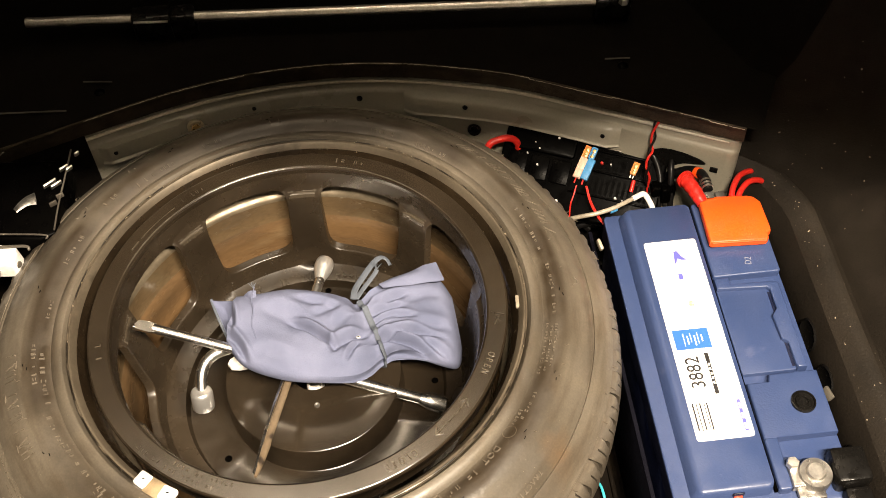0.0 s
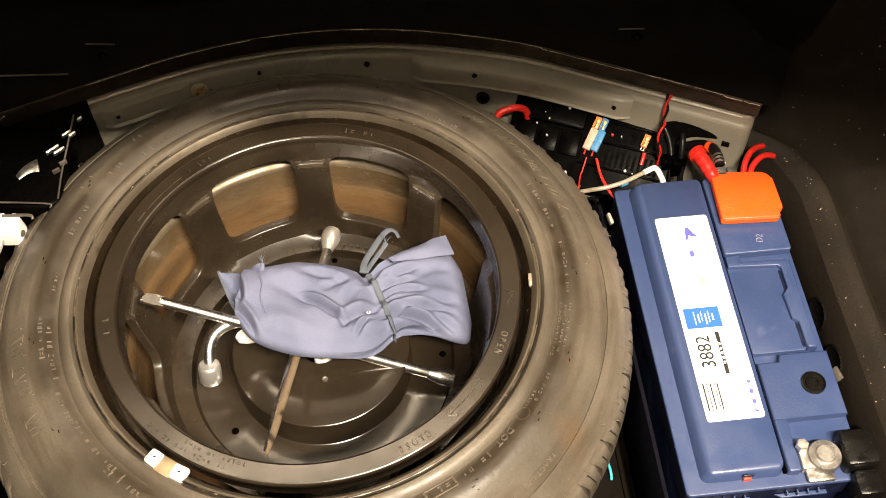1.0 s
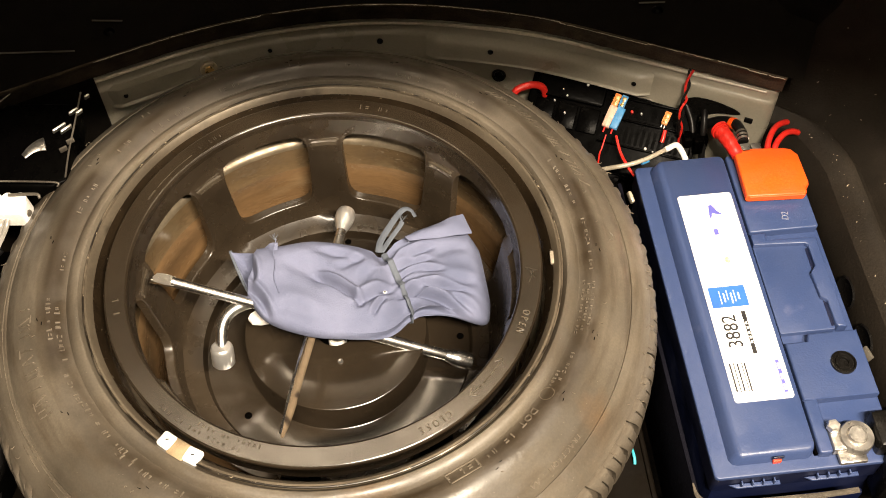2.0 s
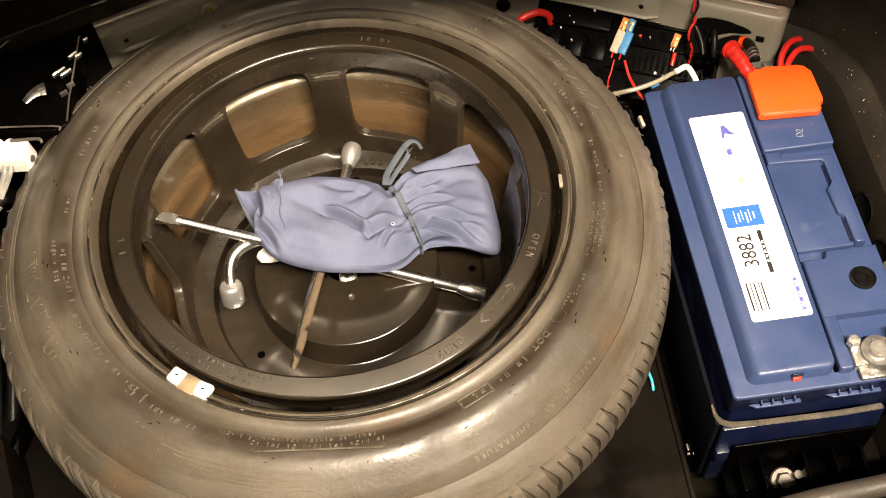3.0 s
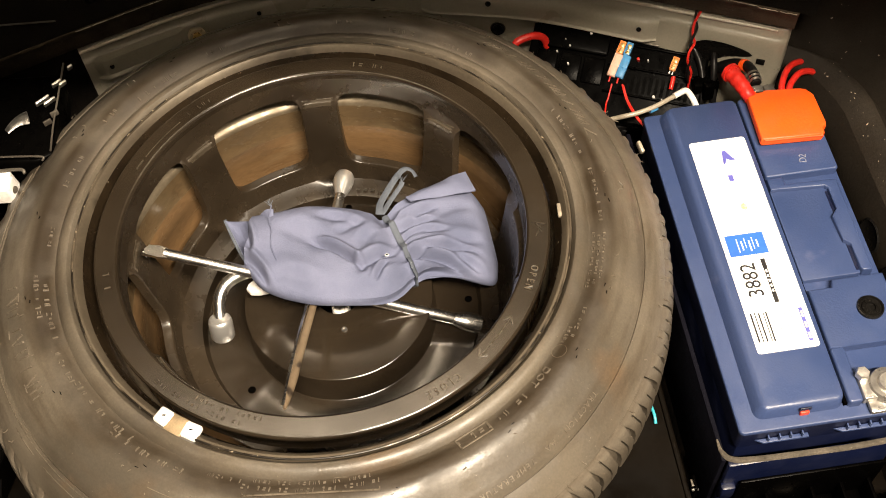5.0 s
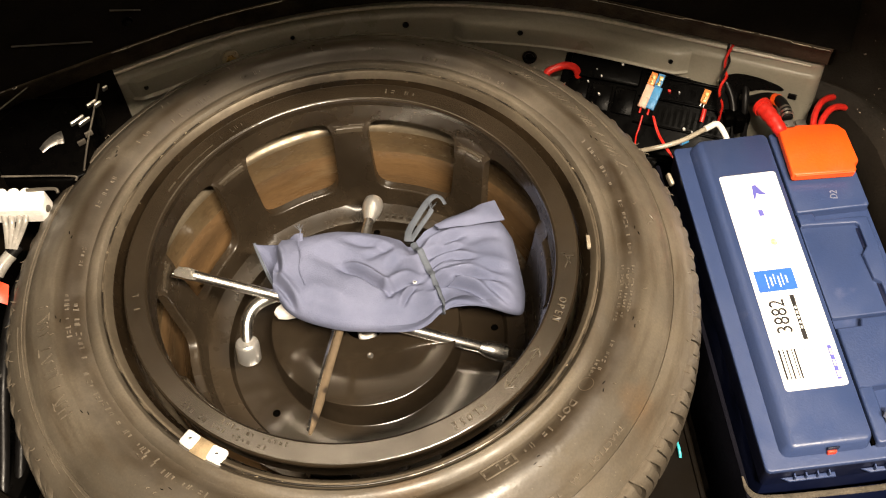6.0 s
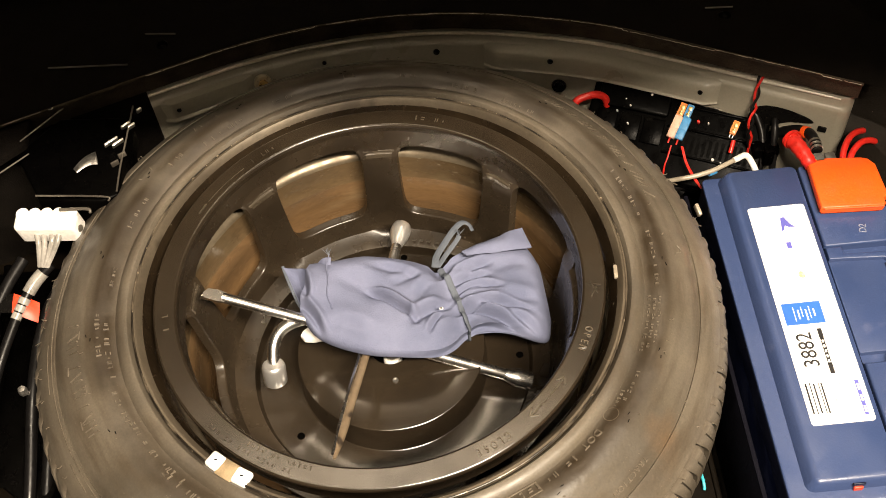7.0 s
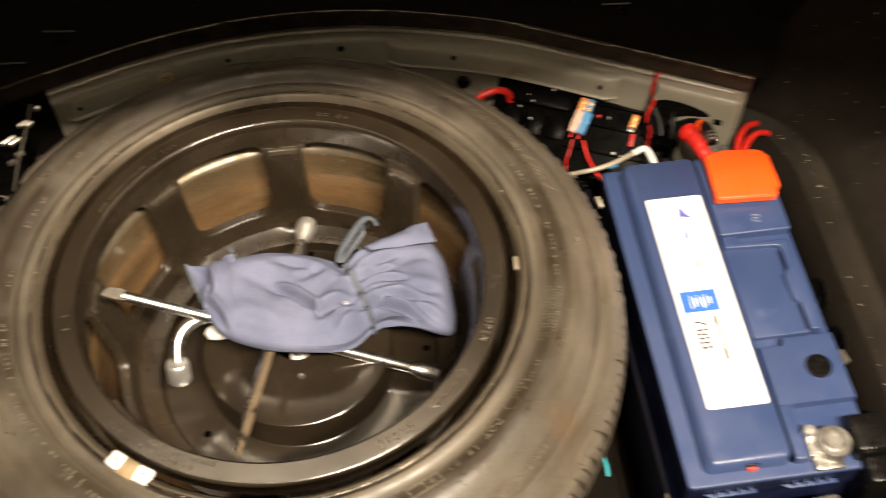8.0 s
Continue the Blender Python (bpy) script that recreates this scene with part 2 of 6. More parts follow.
def thing(name, at, label, category, group="", kind=""):
    ob = new(name)
    ob.empty_display_size = 0.02
    ob.location = at
    return tagged(ob, label, category, group, kind)


def revolve(profile, n=128, close=False, a0=0.0, a1=360.0):
    bm = bmesh.new()
    full = abs(a1 - a0) >= 359.9
    steps = n if full else n + 1
    cols = []
    for i in range(steps):
        a = radians(a0 + (a1 - a0) * i / n)
        cols.append([bm.verts.new((r * math.cos(a), r * math.sin(a), z)) for r, z in profile])
    k = len(profile)
    for i in range(n):
        p, q = cols[i], cols[(i + 1) % steps]
        for j in range(k if close else k - 1):
            bm.faces.new((p[j], q[j], q[(j + 1) % k], p[(j + 1) % k]))
    bmesh.ops.recalc_face_normals(bm, faces=bm.faces)
    return bm


def box(x0, x1, y0, y1, z0, z1, bevel=0.002, seg=2):
    bm = bmesh.new()
    v = [bm.verts.new((x, y, z)) for z in (z0, z1) for y in (y0, y1) for x in (x0, x1)]
    for f in ((0, 2, 3, 1), (4, 5, 7, 6), (0, 1, 5, 4), (2, 6, 7, 3), (0, 4, 6, 2), (1, 3, 7, 5)):
        bm.faces.new([v[i] for i in f])
    if bevel:
        bmesh.ops.bevel(bm, geom=list(bm.edges), offset=bevel, segments=seg, affect="EDGES", profile=0.5)
    return bm


def prism(outline, z0, z1, bevel=0.0, seg=2):
    """A plate with this outline (x, y), between two heights."""
    bm = bmesh.new()
    lo = [bm.verts.new((x, y, z0)) for x, y in outline]
    hi = [bm.verts.new((x, y, z1)) for x, y in outline]
    n = len(outline)
    bm.faces.new(lo[::-1])
    top = bm.faces.new(hi)
    for i in range(n):
        bm.faces.new((lo[i], lo[(i + 1) % n], hi[(i + 1) % n], hi[i]))
    bmesh.ops.recalc_face_normals(bm, faces=bm.faces)
    if bevel:
        bmesh.ops.bevel(bm, geom=list(top.edges), offset=bevel, segments=seg, affect="EDGES", profile=0.5)
    return bm


def spline(points, n=8):
    """Points on a smooth line through the given ones."""
    p = [Vector(v) for v in points]
    p = [2 * p[0] - p[1], *p, 2 * p[-1] - p[-2]]
    out = []
    for i in range(1, len(p) - 2):
        for k in range(n):
            t = k / n
            a, b, c, d = p[i - 1:i + 3]
            out.append(0.5 * (2 * b + (c - a) * t + (2 * a - 5 * b + 4 * c - d) * t * t + (3 * b - a - 3 * c + d) * t ** 3))
    out.append(p[-2])
    return out


def tube(points, radius, sides=10, smoothing=8, flat=1.0, ends=True):
    """A round bar along a smooth line; radius is a number or a function of 0..1."""
    line = spline(points, smoothing) if smoothing else [Vector(v) for v in points]
    bm = bmesh.new()
    rings = []
    up = Vector((0.13, 0.31, 0.94)).normalized()
    for i, c in enumerate(line):
        d = (line[min(i + 1, len(line) - 1)] - line[max(i - 1, 0)]).normalized()
        s = d.cross(up)
        if s.length < 1e-4:
            s = d.cross(Vector((1, 0, 0)))
        s.normalize()
        u = s.cross(d)
        up = u
        r = radius(i / (len(line) - 1)) if callable(radius) else radius
        rings.append([bm.verts.new(c + r * (math.cos(2 * math.pi * k / sides) * s + flat * math.sin(2 * math.pi * k / sides) * u)) for k in range(sides)])
    for a, b in zip(rings, rings[1:]):
        for k in range(sides):
            bm.faces.new((a[k], a[(k + 1) % sides], b[(k + 1) % sides], b[k]))
    if ends:
        bm.faces.new(rings[0][::-1])
        bm.faces.new(rings[-1])
    bmesh.ops.recalc_face_normals(bm, faces=bm.faces)
    return bm


def axis_pose(a, b):
    """A pose at a whose z axis runs to b."""
    d = Vector(b) - Vector(a)
    return Matrix.Translation(a) @ d.to_track_quat("Z", "Y").to_matrix().to_4x4()


def moved(bm, m):
    bmesh.ops.transform(bm, matrix=m, verts=bm.verts)
    return bm


def joined(*bms):
    out = bmesh.new()
    for b in bms:
        me = bpy.data.meshes.new("tmp")
        b.to_mesh(me)
        b.free()
        out.from_mesh(me)
        bpy.data.meshes.remove(me)
    return out


def text_bm(text, size, depth=0.0004):
    cu = bpy.data.curves.new("txt", "FONT")
    cu.body, cu.size, cu.extrude = text, size, depth
    cu.align_x, cu.align_y = "CENTER", "CENTER"
    cu.resolution_u = 3
    ob = bpy.data.objects.new("txt", cu)
    scene.collection.objects.link(ob)
    me = bpy.data.meshes.new_from_object(ob.evaluated_get(bpy.context.evaluated_depsgraph_get()))
    bm = bmesh.new()
    bm.from_mesh(me)
    bpy.data.objects.remove(ob)
    bpy.data.curves.remove(cu)
    bpy.data.meshes.remove(me)
    return bm


def fan(points):
    """A slightly sunk closed face over a ring of points."""
    bm = bmesh.new()
    ring_v = [bm.verts.new(p) for p in points]
    c = sum((v.co for v in ring_v), Vector()) / len(ring_v)
    cv = bm.verts.new(c)
    for a, b in zip(ring_v, ring_v[1:] + ring_v[:1]):
        bm.faces.new((a, b, cv))
    bmesh.ops.recalc_face_normals(bm, faces=bm.faces)
    return bm


def arc_text(text, size, r, z, middle, outward=True, pitch=0.72, slope=0.0, depth=0.0004, stretch=1.0):
    """Raised letters round the wheel's axis; middle: degrees. outward: their tops point away from the axis."""
    out = []
    step = math.degrees(size * pitch / r)
    for i, ch in enumerate(text):
        if ch == " ":
            continue
        k = i - (len(text) - 1) / 2
        a = middle - k * step if outward else middle + k * step
        turn = a - 90 if outward else a + 90
        m = Matrix.Translation((r * math.cos(radians(a)), r * math.sin(radians(a)), z)) @ pose(0, 0, 0, 0, 0, turn) @ pose(0, 0, 0, slope if outward else -slope, 0, 0)
        bm = mark_bars(size, depth, i) if ch == "_" else text_bm(ch, size, depth)
        out.append(moved(bm, m @ Matrix.Diagonal((stretch, 1, 1, 1))))
    return joined(*out)


def mark_bars(size, depth, i):
    """One small plain bar, or two, in the place of one sign that cannot be read."""
    t = size * 0.055
    h = size * (0.34, 0.22, 0.34, 0.30, 0.17)[i % 5]
    kind = (i * 7 + 3) % 4
    if kind == 0:
        return joined(box(-t * 3.4, -t * 1.8, -h, h, -depth, depth, 0), box(t * 1.6, t * 3.2, -h * 0.8, h, -depth, depth, 0))
    if kind == 1:
        return joined(box(-t, t, -h, h, -depth, depth, 0), box(t * 1.4, t * 4.4, -h, -h + 2 * t, -depth, depth, 0))
    if kind == 2:
        return joined(box(-t * 4, t * 4, h - 2 * t, h, -depth, depth, 0), box(-t * 4, t * 3, -h, -h + 2 * t, -depth, depth, 0))
    return box(-t * 1.4, t * 1.4, -h, h, -depth, depth, 0)


# ---- boot: pan, walls, carpet, trim ----
def back_line(x):
    """The far edge of the spare wheel well, seen from above: an arc that runs out into straight ends."""
    def arc(v):
        return -0.212 + math.sqrt(0.3136 - (v - 0.02) ** 2)
    knots = ((-1.0, 0.007), (-0.26, 0.007), (-0.06, 0.009), (0.16, 0.009), (0.30, 0.003), (1.0, 0.003))
    inward = 0.003
    for (x0, s0), (x1, e0) in zip(knots, knots[1:]):
        if x0 <= x < x1:
            k = (x - x0) / (x1 - x0)
            inward = s0 + (e0 - s0) * k * k * (3 - 2 * k)
    if x > 0.27:
        return arc(0.27) - 0.50 * (x - 0.27) - inward
    if x < -0.17:
        return arc(-0.17) + 0.36 * (x + 0.17) - inward
    return arc(x) - inward


def back_normal(x):
    d = (back_line(x + 0.004) - back_line(x - 0.004)) / 0.008
    return Vector((-d, 1, 0)).normalized()


def sweep_back(profile, x0, x1, n=70, rough=0.0, taper=0.0):
    """A strip along the far edge; the profile gives (outwards, z)."""
    bm = bmesh.new()
    cols = []
    for i in range(n + 1):
        x = x0 + (x1 - x0) * i / n
        c, nn = Vector((x, back_line(x), 0)), back_normal(x)
        low = 0.006 * (1 - min(1.0, min(x - x0, x1 - x) / taper)) if taper else 0.0
        cols.append([bm.verts.new(c + nn * (o + low + rough * (noise.noise((x * 90, j * 3.1, 0)) if 0 < j < len(profile) - 1 else 0)) + Vector((0, 0, z + rough * (noise.noise((x * 140, j * 1.7, 5)) if 0 < j < len(profile) - 1 else 0)))) for j, (o, z) in enumerate(profile)])
    for a, b in zip(cols, cols[1:]):
        for j in range(len(profile) - 1):
            bm.faces.new((a[j], b[j], b[j + 1], a[j + 1]))
    bmesh.ops.recalc_face_normals(bm, faces=bm.faces)
    return bm


def on_back(x, out, z):
    c = Vector((x, back_line(x), 0)) + back_normal(x) * out
    return Vector((c.x, c.y, z))


def structure(name, bm, material, label, category, smoothed=True):
    return tagged(part(name, bm, material, None, "", smoothed), label, category, kind="structure")


FLOOR = -0.195
PIT = -0.275
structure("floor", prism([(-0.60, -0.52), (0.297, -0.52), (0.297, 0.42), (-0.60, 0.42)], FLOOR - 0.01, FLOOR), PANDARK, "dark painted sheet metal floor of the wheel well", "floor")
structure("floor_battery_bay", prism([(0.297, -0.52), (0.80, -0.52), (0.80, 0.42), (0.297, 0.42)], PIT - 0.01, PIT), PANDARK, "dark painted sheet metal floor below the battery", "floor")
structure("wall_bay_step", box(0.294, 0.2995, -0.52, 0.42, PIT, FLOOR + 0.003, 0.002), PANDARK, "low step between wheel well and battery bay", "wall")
WELL_SIDE = [(-0.022, FLOOR - 0.085), (-0.009, -0.15), (-0.001, -0.098), (0.003, -0.066), (0.0045, -0.0585), (0.0052, -0.0565), (0.0075, -0.0545), (0.0095, -0.0525), (0.0105, -0.047), (0.0110, -0.0435), (0.0122, -0.0418), (0.016, -0.041), (0.020, -0.0415)]
wall = structure("wall_back", sweep_back(WELL_SIDE, -0.238, 0.474, 90), PAINT, "grey primer painted back wall of the wheel well", "wall")
part("embossed_panel", sweep_back([(0.006, -0.0535), (-0.0015, -0.0565), (-0.0045, -0.060), (-0.0055, -0.070), (-0.006, -0.0775), (-0.0066, -0.0790), (-0.0076, -0.0797), (-0.0082, -0.0804), (-0.0080, -0.0814), (0.004, -0.0855)], 0.125, 0.366, 60, taper=0.012), PAINT, wall)
part("embossed_panel", sweep_back([(0.006, -0.0545), (-0.001, -0.057), (-0.0025, -0.060), (-0.003, -0.0765), (-0.0042, -0.0778), (-0.0056, -0.0784), (-0.0062, -0.0792), (-0.0060, -0.0802), (0.004, -0.084)], -0.228, -0.13, 40, taper=0.01), PAINT, wall)
for k, (x, z, r) in enumerate(((0.073, -0.064, 0.0030), (0.197, -0.064, 0.0026), (-0.0512, -0.062, 0.0020), (0.349, -0.066, 0.0022), (-0.212, -0.066, 0.0021))):
    o = -0.0052 if 0.125 < x < 0.358 else (-0.0028 if x < -0.13 else 0.0015)
    part("punched_hole", moved(revolve([(0.0, 0.0002), (r, 0.0002), (r * 1.18, 0.0008), (r * 1.25, 0.0)], 16), axis_pose(on_back(x, o, z), on_back(x, o - 0.05, z + 0.012))), BLACKP, wall)
# the wall's end beside the battery turns away in a round bend
bend = bmesh.new()
turns = [[bend.verts.new(on_back(0.474 + 0.011 * math.sin(radians(15 * k)), o + 0.011 * (1 - math.cos(radians(15 * k))), z)) for o, z in WELL_SIDE] for k in range(7)]
for a, b in zip(turns, turns[1:]):
    for j in range(len(WELL_SIDE) - 1):
        bend.faces.new((a[j], b[j], b[j + 1], a[j + 1]))
part("wall_bend", bend, PAINT, wall)
# drain openings at the wall's end
part("drain_opening", moved(box(-0.0045, 0.0045, -0.0032, 0.0032, -0.001, 0.0012, 0.0008), axis_pose(on_back(0.465, 0.0, -0.082), on_back(0.465, -0.05, -0.075))), BLACKP, wall)
part("drain_opening", moved(revolve([(0, 0.001), (0.0030, 0.001), (0.0036, 0.0)], 14), axis_pose(on_back(0.472, 0.0, -0.103), on_back(0.472, -0.05, -0.1))), BLACKP, wall)
# flat dark patch on the wall for the shadow and cables under the flange
oval = [(q.x, q.z) for q in spline([(x, 0, z) for x, z in ((0.401, -0.072), (0.412, -0.0655), (0.428, -0.0645), (0.442, -0.0670), (0.452, -0.0705), (0.456, -0.0750), (0.449, -0.0780), (0.436, -0.0815), (0.424, -0.090), (0.412, -0.100), (0.400, -0.100), (0.397, -0.086), (0.401, -0.072))], 5)][:-1]
part("cable_opening", fan([on_back(x, -0.0012, z) for x, z in oval]), BLACKP, wall)
part("flange_lip", tube([on_back(-0.237 + 0.710 * k / 60, 0.0094, -0.0432) for k in range(61)], lambda t: 0.0021 if t < 0.9 else 0.0021 - 0.012 * (t - 0.9), 12, 0), LIP, wall, "rounded lip of the flange, paler for its highlight")
bolt = thing("body_bolt", on_back(-0.121, -0.002, -0.066), "dull brass coloured bolt with washer in the well's wall", "bolt")
BO = axis_pose((0, 0, 0), on_back(-0.121, -0.05, -0.052) - on_back(-0.121, -0.002, -0.066))
part("washer", moved(revolve([(0.0035, 0.0), (0.0035, 0.0015), (0.0085, 0.0022), (0.0098, 0.001), (0.0098, -0.003)], 28), BO @ Matrix.Translation((0, 0, 0.002))), mat("zinc_yellow_washer", (0.46, 0.39, 0.27), 0.35, metal=0.4, second=(0.3, 0.25, 0.16), scale=60), bolt)
part("bolt_head", moved(revolve([(0.0, 0.002), (0.0025, 0.0022), (0.0028, 0.0045), (0.0048, 0.0045), (0.0055, 0.003), (0.0055, 0.0005)], 6), BO @ Matrix.Translation((0, 0, 0.002))), BRASS, bolt)
grommet = part("grommet", moved(revolve([(0.0, 0.0008), (0.0045, 0.0008), (0.0055, 0.0025), (0.0075, 0.0025), (0.0085, 0.0)], 26), axis_pose(on_back(0.207, -0.002, -0.103), on_back(0.207, -0.05, -0.085))), BLACKP)
tagged(grommet, "black rubber grommet in the well's wall", "grommet")

structure("carpet_edge_trim", sweep_back([(0.0145, -0.0385), (0.0085, -0.036), (0.004, -0.022), (0.000, -0.010), (-0.006, -0.004), (-0.009, 0.000), (-0.0088, 0.0026), (-0.0082, 0.0030)], -0.375, 0.486, 260, 0.0006), CARPETCUT, "dark cut edge of the boot carpet above the well", "trim")
rng0 = random.Random(8)
worn, run, shift = [], [], 0.0
for k in range(520):
    u = -0.372 + 0.00165 * k
    if u > 0.485:
        break
    if rng0.random() < 0.035:
        shift = rng0.uniform(-0.0022, 0.0012)
    run.append(on_back(u, -0.0090 + shift + rng0.uniform(-0.0003, 0.0003), 0.0022 + rng0.uniform(-0.0003, 0.0003)))
    if len(run) > 8 and rng0.random() < 0.16:
        worn.append(tube(run, rng0.uniform(0.00022, 0.00042), 5, 0))
        run = run[-1:] if rng0.random() < 0.7 else []
tagged(part("worn_edge", joined(*worn), mat("worn_carpet_edge", (0.55, 0.48, 0.39), 0.5, second=(0.2, 0.17, 0.13), scale=40, grain=0.4)), "pale worn edge of the boot carpet", "carpet edge", kind="structure")
structure("wall_back_left", sweep_back([(-0.012, -0.26), (-0.004, -0.10), (0.002, -0.05), (0.011, -0.037)], -0.62, -0.236, 30), CARPET, "black carpeted side of the well beyond the painted wall", "wall")
structure("carpet_back", sweep_back([(-0.0084, 0.0031), (-0.0050, 0.0042), (0.06, 0.004), (0.12, 0.003), (0.36, 0.0)], -0.60, 0.500, 60), CARPET, "black carpet of the boot floor behind the well", "carpet")
structure("wall_seatback", box(-1.0, 1.2, 0.66, 0.74, -0.3, 0.42, 0.02), CARPET, "black carpeted back of the rear seats", "wall")
structure("wall_left", box(-0.72, -0.56, -0.6, 0.66, -0.3, 0.6, 0.02), CARPET, "dark felt trim at the boot's side", "wall")
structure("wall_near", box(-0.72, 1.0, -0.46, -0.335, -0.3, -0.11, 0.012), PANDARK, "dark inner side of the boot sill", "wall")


def trim_panel(first, last, y0=-0.5, y1=0.24):
    prof = [(0.5135, PIT), (0.516, -0.13), (0.520, -0.105), (0.530, -0.088), (0.542, -0.0765), (0.551, -0.0735), (0.556, -0.0745), (0.5595, -0.082), (0.565, -0.084), (0.570, -0.079), (0.576, -0.0725), (0.590, -0.064), (0.622, -0.035), (0.66, 0.03), (0.69, 0.15), (0.72, 0.55)]
    prof = prof[first:last]
    bm = bmesh.new()
    cols = []
    for i in range(41):
        y = y0 + (y1 - y0) * i / 40
        lean = 0.0 if y < 0.12 else -0.35 * (y - 0.12) - 0.085 * min(max((y - 0.17) / 0.09, 0), 1)
        cols.append([bm.verts.new((x + lean + 0.004 * noise.noise((x * 9, y * 6, z * 6)), y, z + 0.003 * noise.noise((x * 7, y * 5, 9)))) for x, z in prof])
    for a, b in zip(cols, cols[1:]):
        for j in range(len(prof) - 1):
            bm.faces.new((a[j], a[j + 1], b[j + 1], b[j]))
    bmesh.ops.recalc_face_normals(bm, faces=bm.faces)
    return bm


side = structure("wall_right_lower", trim_panel(0, 4), mat("lower_trim_felt", (0.0135, 0.0106, 0.0078), 0.7, second=(0.0090, 0.0071, 0.0052), scale=10, bump=0.6, bump_scale=400, spec=0.12, grain=0.3), "black lower side of the bay beside the battery", "wall")
structure("wall_right_rear", trim_panel(0, 17, 0.24, 0.65), CARPET, "black carpeted boot side behind the wheel arch trim", "wall")
structure("wall_right_ridge", trim_panel(3, 8), mat("ridge_felt", (0.0165, 0.0130, 0.0095), 0.62, second=(0.0105, 0.0083, 0.0061), scale=14, bump=0.6, bump_scale=400, spec=0.16, grain=0.3, specks=(0.40, 0.34, 0.26), specks_at=(0.715, 0.735), specks_scale=230), "slightly lighter brown ridge of the side trim with pale specks", "wall")
structure("wall_right", trim_panel(7, 17), TRIM, "dark brown felt-lined wheel arch trim beside the battery", "wall")
for y, z in ((-0.022, -0.111), (-0.078, -0.112), (-0.166, -0.118)):
    part("clip_hole", moved(revolve([(0, 0.0004), (0.011, 0.0004), (0.0135, 0.0015), (0.015, 0.0)], 24), Matrix.Translation((0.5155, y, z)) @ pose(0, 0, 0, 0, -78, 0) @ Matrix.Diagonal((1, 1.25, 1, 1))), BLACKP, side)
tagged(part("trim_clip", moved(box(-0.004, 0.004, -0.007, 0.007, -0.002, 0.002, 0.001), Matrix.Translation((0.511, -0.096, -0.104)) @ pose(0, 0, 0, 0, -60, 12)), GREY), "small grey metal clip on the side trim", "clip")

# carpet fittings: slots and the load bar behind
for a, b in (((-0.2312, 0.333, 0.008), (-0.199, 0.3287, 0.008)), ((0.353, 0.2923, 0.006), (0.381, 0.290, 0.006)), ((-0.33, 0.298, 0.006), (-0.246, 0.2897, 0.008))):
    o = part("carpet_seam", tube([a, b], 0.0009, 6, 0), GREY)
    tagged(o, "thin glossy seam in the black boot carpet", "seam", kind="structure")
for p in ((-0.213, 0.318, 0.004), (0.371, 0.281, 0.004)):
    tagged(part("carpet_plug", moved(revolve([(0, 0.0025), (0.003, 0.0025), (0.0055, 0.001), (0.0065, 0)], 16), Matrix.Translation(p)), FUSEBLACK), "small dark plug pressed into the boot carpet", "plug")
rail = thing("load_rail", (0.05, 0.392, 0.004), "dull silver rail with black brackets across the boot floor", "rail")
RA, RB = Vector((-0.36, 0.4215, 0.03)), Vector((0.42, 0.3575, 0.03))
for name, s0, s1 in (("rail_bar", 0.08, 0.235), ("rail_bar", 0.305, 0.935)):
    part(name, moved(tube([RA + (RB - RA) * s0, RA + (RB - RA) * s1], 0.0058, 12, 0), Matrix.Translation((-0.05, -0.392, -0.004))), SATIN, rail)
part("rail_bar", moved(tube([RA + (RB - RA) * 0.235, RA + (RB - RA) * 0.305], 0.004, 10, 0), Matrix.Translation((-0.05, -0.392, -0.004))), GREY, rail)
for s, w in ((0.265, 0.022), (0.31, 0.014), (0.94, 0.02)):
    c = RA + (RB - RA) * s - Vector((0.05, 0.392, 0.004))
    part("bracket", box(c.x - w, c.x + w, c.y - 0.010, c.y + 0.012, 0.0, c.z + 0.009, 0.003), BLACKP, rail)
part("latch", moved(tube([RA + (RB - RA) * 0.24 + Vector((0, -0.012, 0.004)), RA + (RB - RA) * 0.29 + Vector((0, -0.012, 0.004))], 0.0016, 8, 0), Matrix.Translation((-0.05, -0.392, -0.004))), SATIN, rail)
part("rail_bolt", moved(revolve([(0, 0.006), (0.005, 0.006), (0.006, 0.0)], 6), Matrix.Translation(RA + (RB - RA) * 0.952 - Vector((0.05, 0.404, -0.002)))), SATIN, rail)

# ---- spare wheel ----
wheel = thing("spare_wheel", (0, 0, FLOOR), "dusty brown-black spare wheel lying flat in the boot's well", "spare wheel")
UP = Matrix.Translation((0, 0, -FLOOR))
half = [(0.2165, -0.012), (0.2175, -0.004), (0.219, 0.001), (0.2215, 0.0042), (0.2242, 0.0048), (0.2285, 0.0030), (0.2316, 0.0002), (0.2328, -0.0012), (0.2345, -0.0008), (0.2390, 0.0018), (0.2440, 0.0038), (0.2490, 0.0044), (0.254, 0.0036), (0.260, 0.0008), (0.267, -0.0044), (0.275, -0.0106), (0.2850, -0.0178), (0.2858, -0.0198), (0.2866, -0.0206), (0.2874, -0.0190)]
SHOULDER = [(0.2925, -0.0226), (0.2975, -0.0268), (0.3020, -0.0314), (0.3062, -0.0368), (0.3098, -0.0430), (0.3128, -0.0498), (0.3152, -0.0578), (0.3170, -0.0672), (0.3180, -0.080), (0.3180, -0.096)]


def shoulder(j, sink=0.0):
    """Radius and height of the tyre's shoulder at step j, sunk below the surface by this much."""
    (r, z), (r0, z0), (r1, z1) = SHOULDER[j], SHOULDER[max(j - 1, 0)], SHOULDER[min(j + 1, 9)]
    nn = Vector((-(z1 - z0), r1 - r0)).normalized()
    return r - nn.x * sink, z - nn.y * sink


